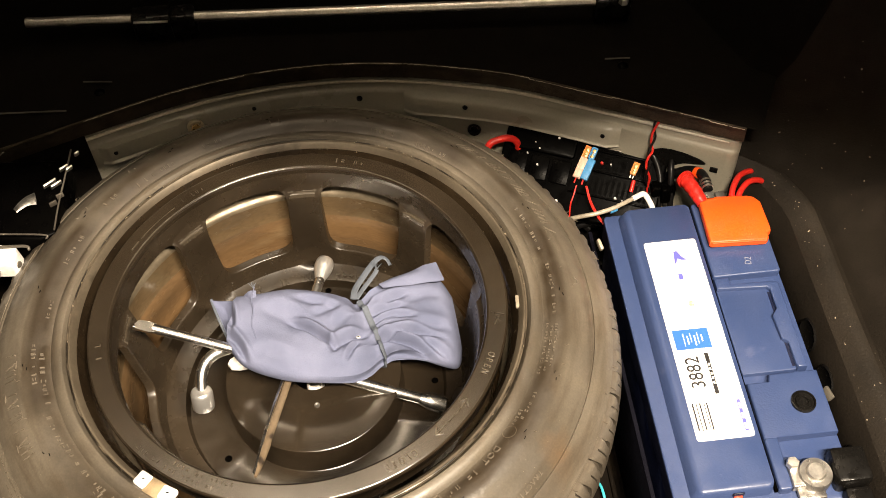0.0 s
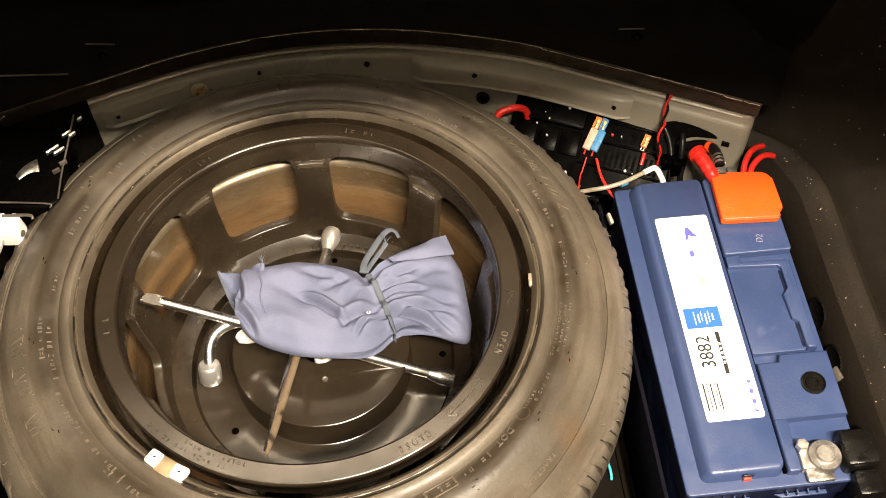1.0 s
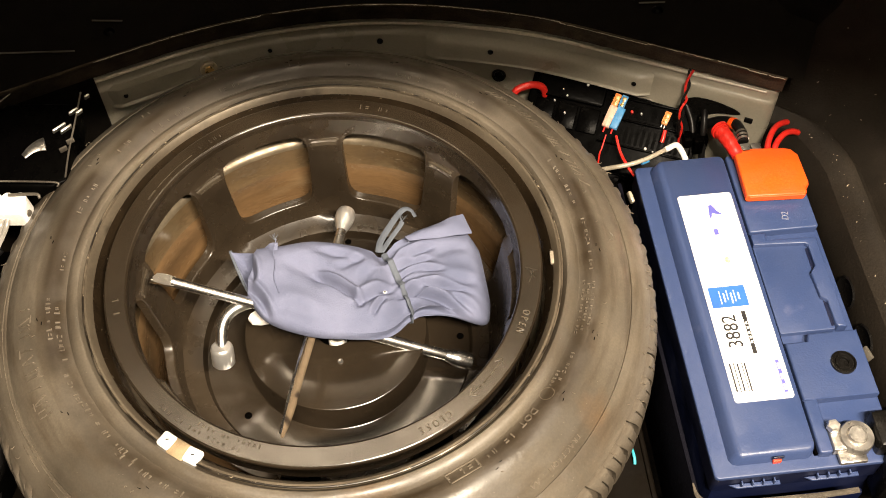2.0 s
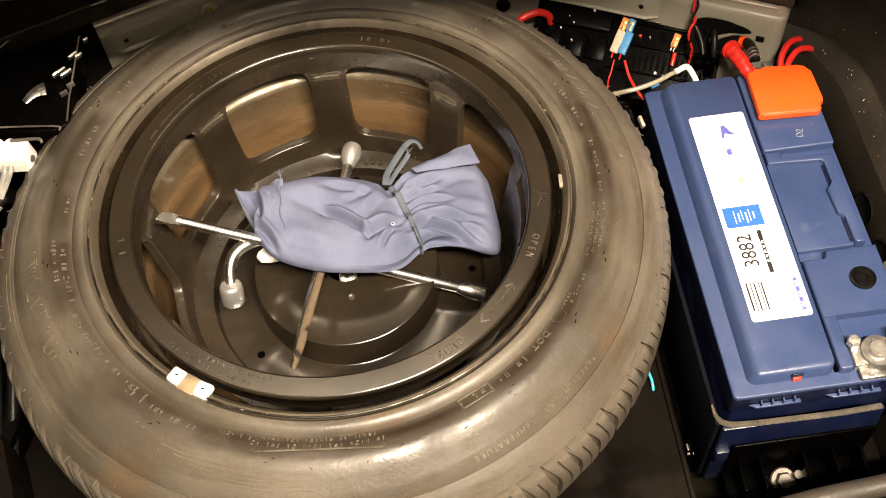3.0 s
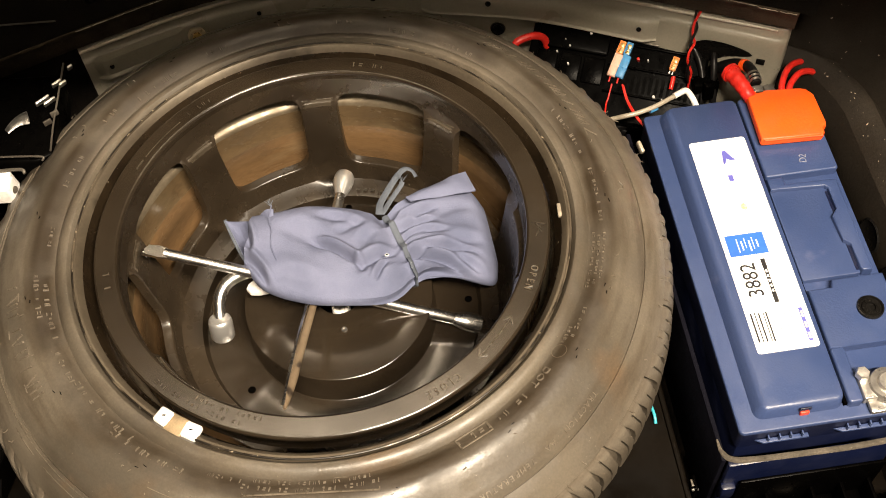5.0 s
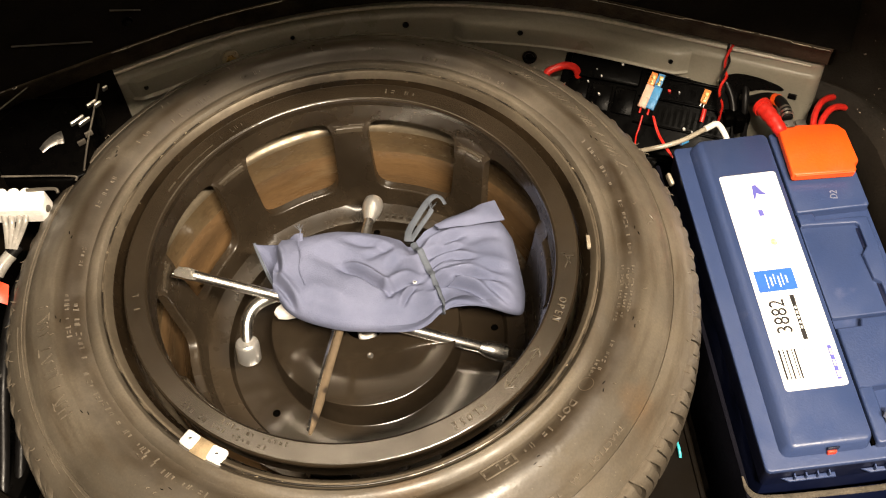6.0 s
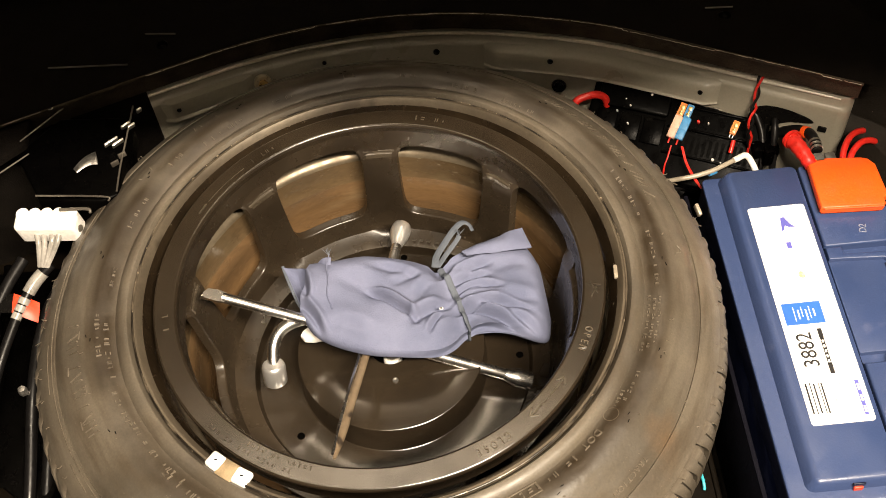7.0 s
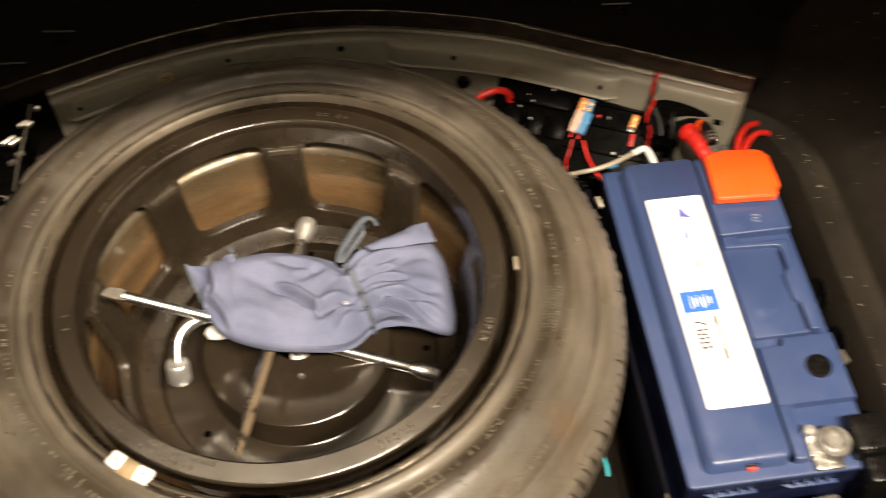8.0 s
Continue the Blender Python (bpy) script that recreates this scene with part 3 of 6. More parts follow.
def aside(r):
    """How far the tyre's sidewall sags off the rim's axis at radius r."""
    k = min(max((r - 0.232) / 0.045, 0.0), 1.0)
    return Vector((-0.0050, -0.0015, 0.0)) * k * k * (3 - 2 * k)


def sagged(bm):
    for v in bm.verts:
        v.co += aside(math.hypot(v.co.x, v.co.y))
    return bm


half += [shoulder(j) for j in range(4)] + [shoulder(j, 0.0046) for j in range(4, 9)]
low = [(r, -0.19 - z) for r, z in reversed(half)]
tyre = part("tyre", moved(sagged(revolve(half + low, 192)), UP), RUBBER, wheel, "dusty brown-black rubber tyre")
rim_in = [(0.2178, -0.010), (0.2178, 0.000), (0.2165, 0.0022), (0.2145, 0.0022), (0.2125, 0.0005), (0.2098, -0.0040), (0.2075, -0.008), (0.2035, -0.020), (0.2022, -0.0525)]
LEDGE = [(0.2022, -0.0525), (0.2020, -0.0572), (0.2011, -0.0592), (0.1997, -0.0608), (0.1980, -0.0620), (0.1966, -0.0634), (0.1956, -0.0650), (0.1951, -0.0670)]
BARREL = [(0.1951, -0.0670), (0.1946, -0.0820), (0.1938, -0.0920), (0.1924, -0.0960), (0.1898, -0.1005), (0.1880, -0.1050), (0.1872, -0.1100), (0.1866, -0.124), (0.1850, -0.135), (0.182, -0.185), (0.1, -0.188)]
# the pale specks in this colour are painted glints along the edge
part("flange_edge", moved(revolve([(0.2163, 0.0022), (0.2166, 0.0028), (0.2172, 0.0030), (0.2178, 0.0027), (0.2181, 0.0018)], 192), UP), mat("worn_rim_edge_glints", (0.10, 0.080, 0.056), 0.38, metal=0.2, second=(0.012, 0.009, 0.006), scale=30, mix=(0.40, 0.52), bump=0.2, bump_scale=240, specks=(0.34, 0.28, 0.20), specks_at=(0.67, 0.71), specks_scale=260), wheel, "worn edge of the rim with painted glints")
rim = part("rim", moved(revolve(rim_in[:6], 160), UP), RIMSTEEL, wheel, "dull dusty steel rim flange")
part("bead_seat", moved(revolve(rim_in[5:8], 160), UP), mat("dark_bead_seat", (0.020, 0.0135, 0.0075), 0.24, second=(0.009, 0.006, 0.0035), scale=16, bump=0.25, bump_scale=110, rough_var=0.06, specks=(0.26, 0.22, 0.16), specks_at=(0.73, 0.76), specks_scale=240, spec=0.5), wheel, "dark slope inside the rim flange")
part("barrel_neck", moved(revolve(rim_in[7:], 160), UP), RUST, wheel)
part("barrel_ledge", moved(revolve(LEDGE, 160), UP), LEDGEPAINT, wheel, "ledge inside the rim, paler for its highlight")
part("barrel_upper", moved(revolve(BARREL[:4], 160), UP), RUSTDARK, wheel, "darker brown upper inside of the rim")
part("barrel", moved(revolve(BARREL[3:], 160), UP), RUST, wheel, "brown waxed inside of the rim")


def side_z(r):
    for (r0, z0), (r1, z1) in zip(half, half[1:]):
        if r0 <= r <= r1:
            return z0 + (z1 - z0) * (r - r0) / max(r1 - r0, 1e-6)
    return 0.0


def lug(kind):
    """One shoulder block of the tread: flush with the sidewall, parted by narrow notches, with a thin slit in its middle."""
    cols = (-1.0, -1.0, -0.96, -0.85, -0.45, -0.09, -0.045, 0.045, 0.09, 0.45, 0.85, 0.96, 1.0, 1.0)
    n = len(cols) - 1
    bm = bmesh.new()
    rows = []
    for j in range(3, 10):
        half_w = (2.24, 2.15, 1.94, 1.78, 1.74, 1.86, 2.0)[j - 3]
        rows.append([])
        for i, e in enumerate(cols):
            sink = 0.0006 if j == 3 else -0.0004 + 0.0008 * abs(e) ** 10
            if j in (4, 5) and e > 0.4:
                sink -= 0.0015
            if j in (5, 6) and e < -0.8:
                sink += 0.0008
            if i in (0, n):
                sink = 0.0006 if j == 3 else 0.0050
            if abs(e) < 0.05 and (5 if kind else 6) <= j <= 8:
                sink += 0.0034
            rr, zz = shoulder(j, sink)
            ang = radians(e * half_w + 3.0 * min(max((-0.030 - SHOULDER[j][1]) / 0.045, 0), 1))
            rows[-1].append(bm.verts.new((rr * math.cos(ang), rr * math.sin(ang), zz)))
    for p, q in zip(rows, rows[1:]):
        for i in range(n):
            bm.faces.new((p[i], p[i + 1], q[i + 1], q[i]))
    bmesh.ops.recalc_face_normals(bm, faces=bm.faces)
    return bm


lugs = [part("tread_block", moved(lug(k), UP), RUBBER, wheel) for k in (0, 1)]
COUNT = 80
SAG = Matrix.Translation(aside(0.31))
for i in range(2, COUNT):
    o = new("tread_block", lugs[i % 2].data)
    o.parent = wheel
    o.matrix_basis = SAG @ pose(0, 0, 0, 0, 0, i * 360 / COUNT) @ pose(0, 0, 0.0002 * ((i * 7) % 3 - 1), 0, 0, 0.12 * ((i * 5) % 3 - 1))
lugs[0].matrix_basis = SAG
lugs[1].matrix_basis = SAG @ pose(0, 0, 0, 0, 0, 360 / COUNT)

def frame_mark(w, h, t, d):
    return joined(box(-w / 2, w / 2, h / 2 - t, h / 2, -d, d, 0), box(-w / 2, w / 2, -h / 2, -h / 2 + t, -d, d, 0), box(-w / 2, -w / 2 + t, -h / 2, h / 2, -d, d, 0), box(w / 2 - t, w / 2, -h / 2, h / 2, -d, d, 0))


def on_side(r, a, turn=0.0):
    s = (side_z(r + 0.003) - side_z(r - 0.003)) / 0.006
    return UP @ Matrix.Translation(aside(r)) @ Matrix.Translation((r * math.cos(radians(a)), r * math.sin(radians(a)), side_z(r) + 0.0003)) @ pose(0, 0, 0, 0, 0, a - 90) @ pose(0, 0, 0, math.degrees(math.atan(s)), 0, turn)


# raised writing on the sidewall; what cannot be read is bars
def sidewall_row(txt, size, r, middle, depth=0.0009, lab=""):
    slope = math.degrees(math.atan((side_z(r + 0.003) - side_z(r - 0.003)) / 0.006))
    part("sidewall_lettering", moved(sagged(arc_text(txt, size, r, side_z(r) + 0.0003, middle, True, 0.80, slope, depth)), UP), RUBBERGLOSS, wheel, lab)


sidewall_row("TRACTION  AA  TEMPERATURE  A", 0.0068, 0.2800, -57.0, 0.0006, "small raised lettering")
sidewall_row("DOT", 0.0095, 0.2385, -47.2)
for mid_a, txt, size, r in ((-55.5, "__ __", 0.0085, 0.2400), (-64.5, "___ _", 0.0085, 0.2390), (-36.5, "_____", 0.0048, 0.2365), (-33.0, "__ ___ _", 0.0050, 0.2415), (-96, "__ ____ ___ ____ __ ___ __", 0.0052, 0.2425), (-96, "_____ __ ______ ___ ____", 0.0048, 0.2362), (-128, "__ __ ___ _ __", 0.0065, 0.2440), (-141, "_ ___ __ _ ___", 0.0068, 0.2400), (-154, "___ __ _", 0.0055, 0.2420), (-168, "_ ____ __ __", 0.0062, 0.2395), (-172, "___ _ ____", 0.0058, 0.2460), (94, "_ _", 0.006, 0.2475), (52, "_____ __", 0.006, 0.237), (140, "_ __", 0.006, 0.245), (-18, "__ ____ ___ __ ___", 0.0040, 0.2370), (-18, "____ __ _____ __", 0.0040, 0.2418), (-17, "___ ___ __ ____", 0.0040, 0.2466), (-2, "__ ____ _ ___", 0.0058, 0.2440), (16, "_ ____ ___ _", 0.0062, 0.2420)):
    sidewall_row(txt, size, r, mid_a)
# further raised rows that cannot be read, in two sizes round the bead
lrng = random.Random(31)
for mid_a in (68, 82, 112, 128, 156, 172, -112):
    txt = " ".join("_" * lrng.randint(1, 4) for k in range(lrng.randint(2, 4)))
    sidewall_row(txt, lrng.choice((0.0045, 0.006)), 0.2375 + lrng.uniform(0, 0.006), mid_a + lrng.uniform(-2, 2))
# thin moulded ridges round the shoulder and bead
for r, a0, a1 in ((0.2945, -152, -146), (0.2945, -143, -134), (0.2945, -176, -166), (0.2900, -205, -120)):
    part("moulded_ridge", moved(sagged(revolve([(r - 0.0005, side_z(r - 0.0005) - 0.0002), (r, side_z(r) + 0.0007), (r + 0.0005, side_z(r + 0.0005) - 0.0002)], 64, False, a0, a1)), UP), RUBBERGLOSS, wheel)
# dark moulding nubs in pairs on the sidewall
for a in (-3, -24, -39, -58, -81, -104, -127, -150, -172, 22, 47, 70, 95, 120, 146, 168):
    for k, (r, turn) in enumerate(((0.2552, 12), (0.2520, -8))):
        part("moulding_nub", moved(box(-0.0015, 0.0015, -0.00028, 0.00028, -0.0004, 0.0005, 0.0001), on_side(r + 0.001 * math.sin(a), a + 1.2 * k - 0.6, turn)), BLACKP, wheel)
# the maker's name in large letters, drawn as plain bars
srng = random.Random(12)
for mid_a, n_strokes, step in ((31, 12, 2.9), (-164, 9, 3.0)):
    strokes = []
    for k in range(n_strokes):
        a = mid_a + step * (n_strokes - 1) / 2 - step * k + srng.uniform(-0.3, 0.3)
        for turn, wide in (((-26, 0.0), (4, 0.9)) if k % 3 == 1 else ((-20, 0.2), (-16, 1.5)) if k % 3 == 0 else ((-24, 0.4),)):
            strokes.append(moved(box(-0.0005, 0.0005, -0.0074, 0.0074, -0.0012, 0.0006, 0), on_side(0.2665, a - wide, turn)))
        if k % 2:
            strokes.append(moved(box(-0.0040, 0.0040, -0.0004, 0.0004, -0.0012, 0.0005, 0), on_side(0.2665 + 0.0062 * (-1) ** (k // 2), a - 0.6, -6)))
    tagged(part("sidewall_mark", joined(*strokes), RUBBERGLOSS, wheel), kind="stuff")
# a small hooked mould mark beside the name
part("mould_hook", moved(tube([(-0.006, 0.001, 0.0004), (-0.003, 0.0045, 0.0004), (0.001, 0.003, 0.0004), (0.003, -0.002, 0.0004), (0.006, -0.004, 0.0004)], 0.0005, 6, 5), on_side(0.2720, 1.0)), RUBBERGLOSS, wheel)


part("size_frame", moved(frame_mark(0.030, 0.012, 0.0009, 0.0005), on_side(0.2390, -64.5)), RUBBERGLOSS, wheel)
part("size_frame", moved(frame_mark(0.105, 0.016, 0.0009, 0.0005), on_side(0.2385, -96)), RUBBERGLOSS, wheel)
part("rating_circle", moved(revolve([(0.0062, 0.0006), (0.0068, 0.0006)], 24), on_side(0.2386, -40.5)), RUBBERGLOSS, wheel)
rng = random.Random(4)
whisk = []
for k in range(230):
    a = rng.uniform(0, 360)
    r = rng.choice((0.302, 0.306, 0.3085, 0.3105, 0.3120, 0.3128, 0.2575))
    m = on_side(r, a, rng.uniform(-30, 30))
    ln = rng.uniform(0.0060, 0.0090) if r > 0.31 else rng.uniform(0.003, 0.006) if r > 0.303 else rng.uniform(0.0015, 0.003)
    whisk.append(moved(tube([(0, 0, -0.0005), (rng.uniform(-1, 1) * 0.001, ln * 0.5, ln * 0.6), (rng.uniform(-1, 1) * 0.002, ln * 0.9, ln)], 0.00035, 4, 2), m))
tagged(part("whisker_fringe", joined(*whisk), TREAD, wheel), kind="stuff")
# shallow concentric wear lines low on the sidewall
for k in range(5):
    r = 0.2620 + 0.0026 * k
    part("wear_line", moved(sagged(revolve([(r - 0.0003, side_z(r - 0.0003) + 0.0001), (r, side_z(r) + 0.0004), (r + 0.0003, side_z(r + 0.0003) + 0.0001)], 16, False, -124 + 3 * k, -104 + 2 * k)), UP), TREAD, wheel)

# ---- balance weights on the rim flange ----
def weight(a, n_lobes, label):
    w = thing("balance_weight", (0.2122 * math.cos(radians(a)), 0.2122 * math.sin(radians(a)), 0.001), label, "wheel weight", "balance weights")
    w.rotation_euler = (0, 0, radians(a - 90))
    w.scale = (0.88, 0.88, 0.88)
    return w


w1 = weight(-126.6, 2, "white zinc balance weight with a brass coloured middle on the rim")
for s in (-1, 1):
    lobe = part("lobe", moved(box(-0.0085, 0.0085, -0.0085, 0.0075, -0.004, 0.0035, 0.0032, 3), Matrix.Translation((s * 0.0150, 0.0, 0.0)) @ pose(0, 0, 0, 0, 0, -s * 4)), LEAD, w1)
    part("rivet_slot", moved(box(-0.0016, 0.0016, -0.0007, 0.0007, 0.0030, 0.0037, 0.0002), Matrix.Translation((s * 0.0150, -0.001, 0.0)) @ pose(0, 0, 0, 0, 0, 30)), BLACKP, lobe)
part("clip_band", box(-0.0095, 0.0095, -0.0080, 0.0125, -0.004, 0.0026, 0.0016), mat("dull_brass_clip", (0.36, 0.27, 0.16), 0.42, metal=0.25, second=(0.22, 0.165, 0.10), scale=60, bump=0.2, bump_scale=300), w1, "brass coloured middle clip")
w2 = weight(-4.2, 1, "small pale balance weight wedged beside the bowl's flange")
part("lobe", moved(box(-0.0080, 0.0080, -0.0022, 0.0022, -0.004, 0.0005, 0.0014, 2), Matrix.Translation((0, -0.0035, -0.004))), CLEARTUBE, w2)

# ---- tool bowl inside the rim ----
bowl = thing("tool_bowl", (0, 0, FLOOR + 0.02), "black plastic tool bowl with windows, locked into the spare wheel", "tool tray")
BUP = Matrix.Translation((0, 0, -FLOOR - 0.02))
ring_bm = joined(revolve([(0.1972, -0.024), (0.1990, -0.006), (0.2, -0.0045), (0.2, -0.0024), (0.1997, -0.0011), (0.1990, -0.0002), (0.1981, 0.0002)], 192), revolve([(0.1981, 0.0002), (0.1818, 0.0002)], 192), revolve([(0.1818, 0.0002), (0.1811, 0.00005), (0.1805, -0.0003), (0.1800, -0.0008), (0.1796, -0.0014), (0.1793, -0.0022), (0.1791, -0.0032)], 192), revolve([(0.1791, -0.0032), (0.1788, -0.008)], 192))
ring = part("flange_ring", moved(ring_bm, BUP), BOWLBLACK, bowl, "flat black flange ring")
WALLP = [(0.1788, -0.008), (0.178, -0.0325), (0.1774, -0.0333), (0.1738, -0.0358), (0.1728, -0.0368), (0.1722, -0.0385), (0.1665, -0.085), (0.161, -0.120), (0.1562, -0.1385), (0.1545, -0.1420), (0.1392, -0.1442), (0.1377, -0.1450)]
WLEN = [0.0]
for (ra, za), (rb, zb) in zip(WALLP, WALLP[1:]):
    WLEN.append(WLEN[-1] + math.hypot(rb - ra, zb - za))


def wall_at(s):
    """Radius and height of the bowl's wall at s from 0 (top) to 1 (floor)."""
    f = min(max(s, 0), 1) * WLEN[-1]
    i = max(k for k in range(len(WLEN) - 1) if WLEN[k] <= f + 1e-9)
    t = (f - WLEN[i]) / (WLEN[i + 1] - WLEN[i])
    return tuple(a + (b - a) * t for a, b in zip(WALLP[i], WALLP[i + 1]))


def wall_strip(a0, a1, s0=0.0, s1=1.0):
    cuts = sorted({s0, s1, *[w / WLEN[-1] for w in WLEN if s0 < w / WLEN[-1] < s1]})
    return revolve([wall_at(s) for s in cuts], max(2, int((a1 - a0) / 2)), False, a0, a1)


def window_cell(a0, a1, w0, w1, s0, s1):
    """One bay of the wall between two angles, with a rounded window in it."""
    bm = bmesh.new()
    hole, cell = [], []
    ca, cs, ha, hs = (w0 + w1) / 2, (s0 + s1) / 2, (w1 - w0) / 2, (s1 - s0) / 2
    n = 64
    for k in range(n):
        u = 2 * math.pi * k / n
        c, s = math.cos(u), math.sin(u)
        e = (abs(c) ** 6 + abs(s) ** 6) ** (-1 / 6)
        hole.append((ca + ha * c * e * (1 - 0.05 * s), cs + hs * s * e))
        q = 1 / max(abs(c), abs(s))
        cell.append((a0 + (a1 - a0) * (c * q + 1) / 2, 0.10 + (1 - 0.10) * (s * q + 1) / 2))
    rings = []
    for deep, m in ((0.009, 0.0), (0.0022, 0.0), (0.0009, 0.006), (0.0003, 0.018), (0.0, 0.035), (0.0, 0.10), (0.0, 0.25), (0.0, 0.5), (0.0, 0.75), (0.0, 1.0)):
        rings.append([])
        for h, c in zip(hole, cell):
            a, s = h[0] + (c[0] - h[0]) * m, h[1] + (c[1] - h[1]) * m
            r, z = wall_at(s)
            r += deep
            rings[-1].append(bm.verts.new((r * math.cos(radians(a)), r * math.sin(radians(a)), z)))
    for a, b in zip(rings, rings[1:]):
        for k in range(n):
            bm.faces.new((a[k], a[(k + 1) % n], b[(k + 1) % n], b[k]))
    bmesh.ops.recalc_face_normals(bm, faces=bm.faces)
    return bm


def spoke_ledge(a0, a1):
    """Two small rounded steps at the head of a spoke, running out at both ends."""
    bm = revolve([(0.1795, -0.0318), (0.1768, -0.0322), (0.1761, -0.0324), (0.1755, -0.0329), (0.1752, -0.0336), (0.1751, -0.0344), (0.1746, -0.0347), (0.1739, -0.0349), (0.1733, -0.0353), (0.1729, -0.0360), (0.1727, -0.0370), (0.1719, -0.0395), (0.1740, -0.0410)], 14, False, a0, a1)
    for v in bm.verts:
        a = math.degrees(math.atan2(v.co.y, v.co.x))
        end = min((a - a0) % 360, (a1 - a) % 360)
        if end < 0.2 or end > 359.8:
            v.co.x, v.co.y = v.co.x * 1.035, v.co.y * 1.035
    return bm


part("upper_wall", moved(revolve([wall_at(s) for s in (0.0, 0.05, 0.1)], 128), BUP), BOWLWALL, bowl)
STEP = 42.2
for i in range(8):
    mid = 25.2 + STEP * i
    part("window_bay", moved(window_cell(mid - STEP / 2, mid + STEP / 2, mid - 14.8, mid + 14.8, 0.128, 0.735), BUP), BOWLWALL, bowl)
    if i < 7:
        part("spoke_ledge", moved(spoke_ledge(mid + 16.1, mid + STEP - 16.1), BUP), BOWLEDGE, bowl)
part("plain_bay", moved(wall_strip(25.2 - STEP / 2 + 8 * STEP, 25.2 - STEP / 2 + 360, 0.10, 1.0), BUP), BOWLWALL, bowl)
part("bowl_floor", moved(revolve([(0.1377, -0.1450), (0.1370, -0.1458), (0.1358, -0.1530), (0.1345, -0.1548), (0.120, -0.1552), (0.0945, -0.1556), (0.0932, -0.1548), (0.0912, -0.1195), (0.0908, -0.1184), (0.0898, -0.1178), (0.05, -0.1175), (0.024, -0.1175), (0.0205, -0.1185), (0.020, -0.15)], 144), BUP), BOWLBLACK, bowl, "black bowl floor with a raised centre disc")
for x, y in ((-0.0938, -0.0689), (0.1255, -0.003), (0.0171, 0.1287), (-0.045, -0.118)):
    part("drain_hole", moved(revolve([(0, 0.0004), (0.0032, 0.0004), (0.0038, 0.0)], 18), BUP @ Matrix.Translation((x, y, -0.1551))), HOLE, bowl)
part("rivet", moved(revolve([(0, 0.0006), (0.0014, 0.0006), (0.0016, 0.0014), (0.0026, 0.0014), (0.003, 0.0)], 18), BUP @ Matrix.Translation((0.0026, -0.0392, -0.1175))), SATIN, bowl, "small bright rivet")
# raised words on the flange: turn to open or close
part("ring_lettering", moved(arc_text("OPEN", 0.0092, 0.1902, 0.0003, -25.5, True, 0.70, 0, 0.0008, 0.72), BUP), BOWLRAISED, ring)
part("ring_lettering", moved(arc_text("CLOSE", 0.0092, 0.1902, 0.0003, -63.5, True, 0.74, 0, 0.0008, 0.74), BUP), BOWLRAISED, ring)
part("ring_arrow", moved(joined(revolve([(0.1885, 0.0002), (0.1885, 0.0009), (0.1893, 0.0009), (0.1893, 0.0002)], 14, False, -52, -38), *[moved(box(0, 0.0075, -0.0005, 0.0005, 0.0, 0.0008, 0), Matrix.Translation((0.1889 * math.cos(radians(e)), 0.1889 * math.sin(radians(e)), 0.0002)) @ pose(0, 0, 0, 0, 0, e + (90 if e < -45 else -90) + d)) for e in (-52, -38) for d in (-35, 35)]), BUP), BOWLRAISED, ring)
part("ring_lettering", moved(arc_text("__ ____ ___ __ ___", 0.0055, 0.1928, 0.0003, -126, True, 0.86, 0, 0.0004), BUP), BOWLRAISED, ring)
part("ring_lettering", moved(arc_text("_____ __ ____", 0.0055, 0.1858, 0.0003, -118, True, 0.86, 0, 0.0004), BUP), BOWLRAISED, ring)
for txt, size, r, a in (("_ _", 0.008, 0.189, -172), ("_ ___", 0.007, 0.189, 124), ("__ __", 0.008, 0.190, 72)):
    part("ring_mark", moved(arc_text(txt, size, r, 0.0003, a, True, 0.85, 0, 0.0005), BUP), BOWLRAISED, ring)
part("ring_symbol", moved(joined(*[moved(box(-0.006, 0.006, -0.0005, 0.0005, 0, 0.0007, 0), Matrix.Translation((0.1895 * math.cos(radians(-11 + 1.2 * k)), 0.1895 * math.sin(radians(-11 + 1.2 * k)), 0.0002)) @ pose(0, 0, 0, 0, 0, 60 + 50 * k)) for k in range(3)]), BUP), BOWLRAISED, ring)
part("mould_line", moved(joined(revolve([(0.1868, 0.0003), (0.1868, 0.0008), (0.1874, 0.0008), (0.1874, 0.0003)], 10, False, 131, 146), moved(box(-0.006, 0.006, -0.0007, 0.0007, 0, 0.0008, 0), Matrix.Translation((0.187 * math.cos(radians(149)), 0.187 * math.sin(radians(149)), 0.0003)) @ pose(0, 0, 0, 0, 0, 149 - 90))), BUP), BOWLRAISED, ring)
part("mould_text", moved(joined(*[moved(box(-0.002, 0.002, -0.003, 0.003, 0, 0.0005, 0), Matrix.Translation((0.1445 * math.cos(radians(a)), 0.1445 * math.sin(radians(a)), -0.1425)) @ pose(0, 0, 0, 0, 0, a - 90) @ pose(0, 0, 0, -35, 0, 0)) for a in (62, 65, 68, 72, 75, 78)]), BUP), GREY, bowl)
hub = thing("hold_down_bolt", (0, -0.004, -0.15), "pale metal hold-down bolt in the bowl's centre hole", "bolt")
part("bolt_shank", revolve([(0, 0.03), (0.005, 0.03), (0.006, 0.028), (0.006, 0.0)], 20), SATIN, hub)
part("bolt_collar", revolve([(0.006, 0.018), (0.0085, 0.018), (0.0092, 0.016), (0.0092, 0.0)], 24), WHITEP, hub)

# ---- cross wrench, bent wrench, tongue ----
HUB = Vector((-0.015, -0.0135, -0.0775))
cross = thing("cross_wrench", HUB, "chrome four-way wheel wrench lying in the bowl", "wrench")
CM = Matrix.Translation(-HUB)


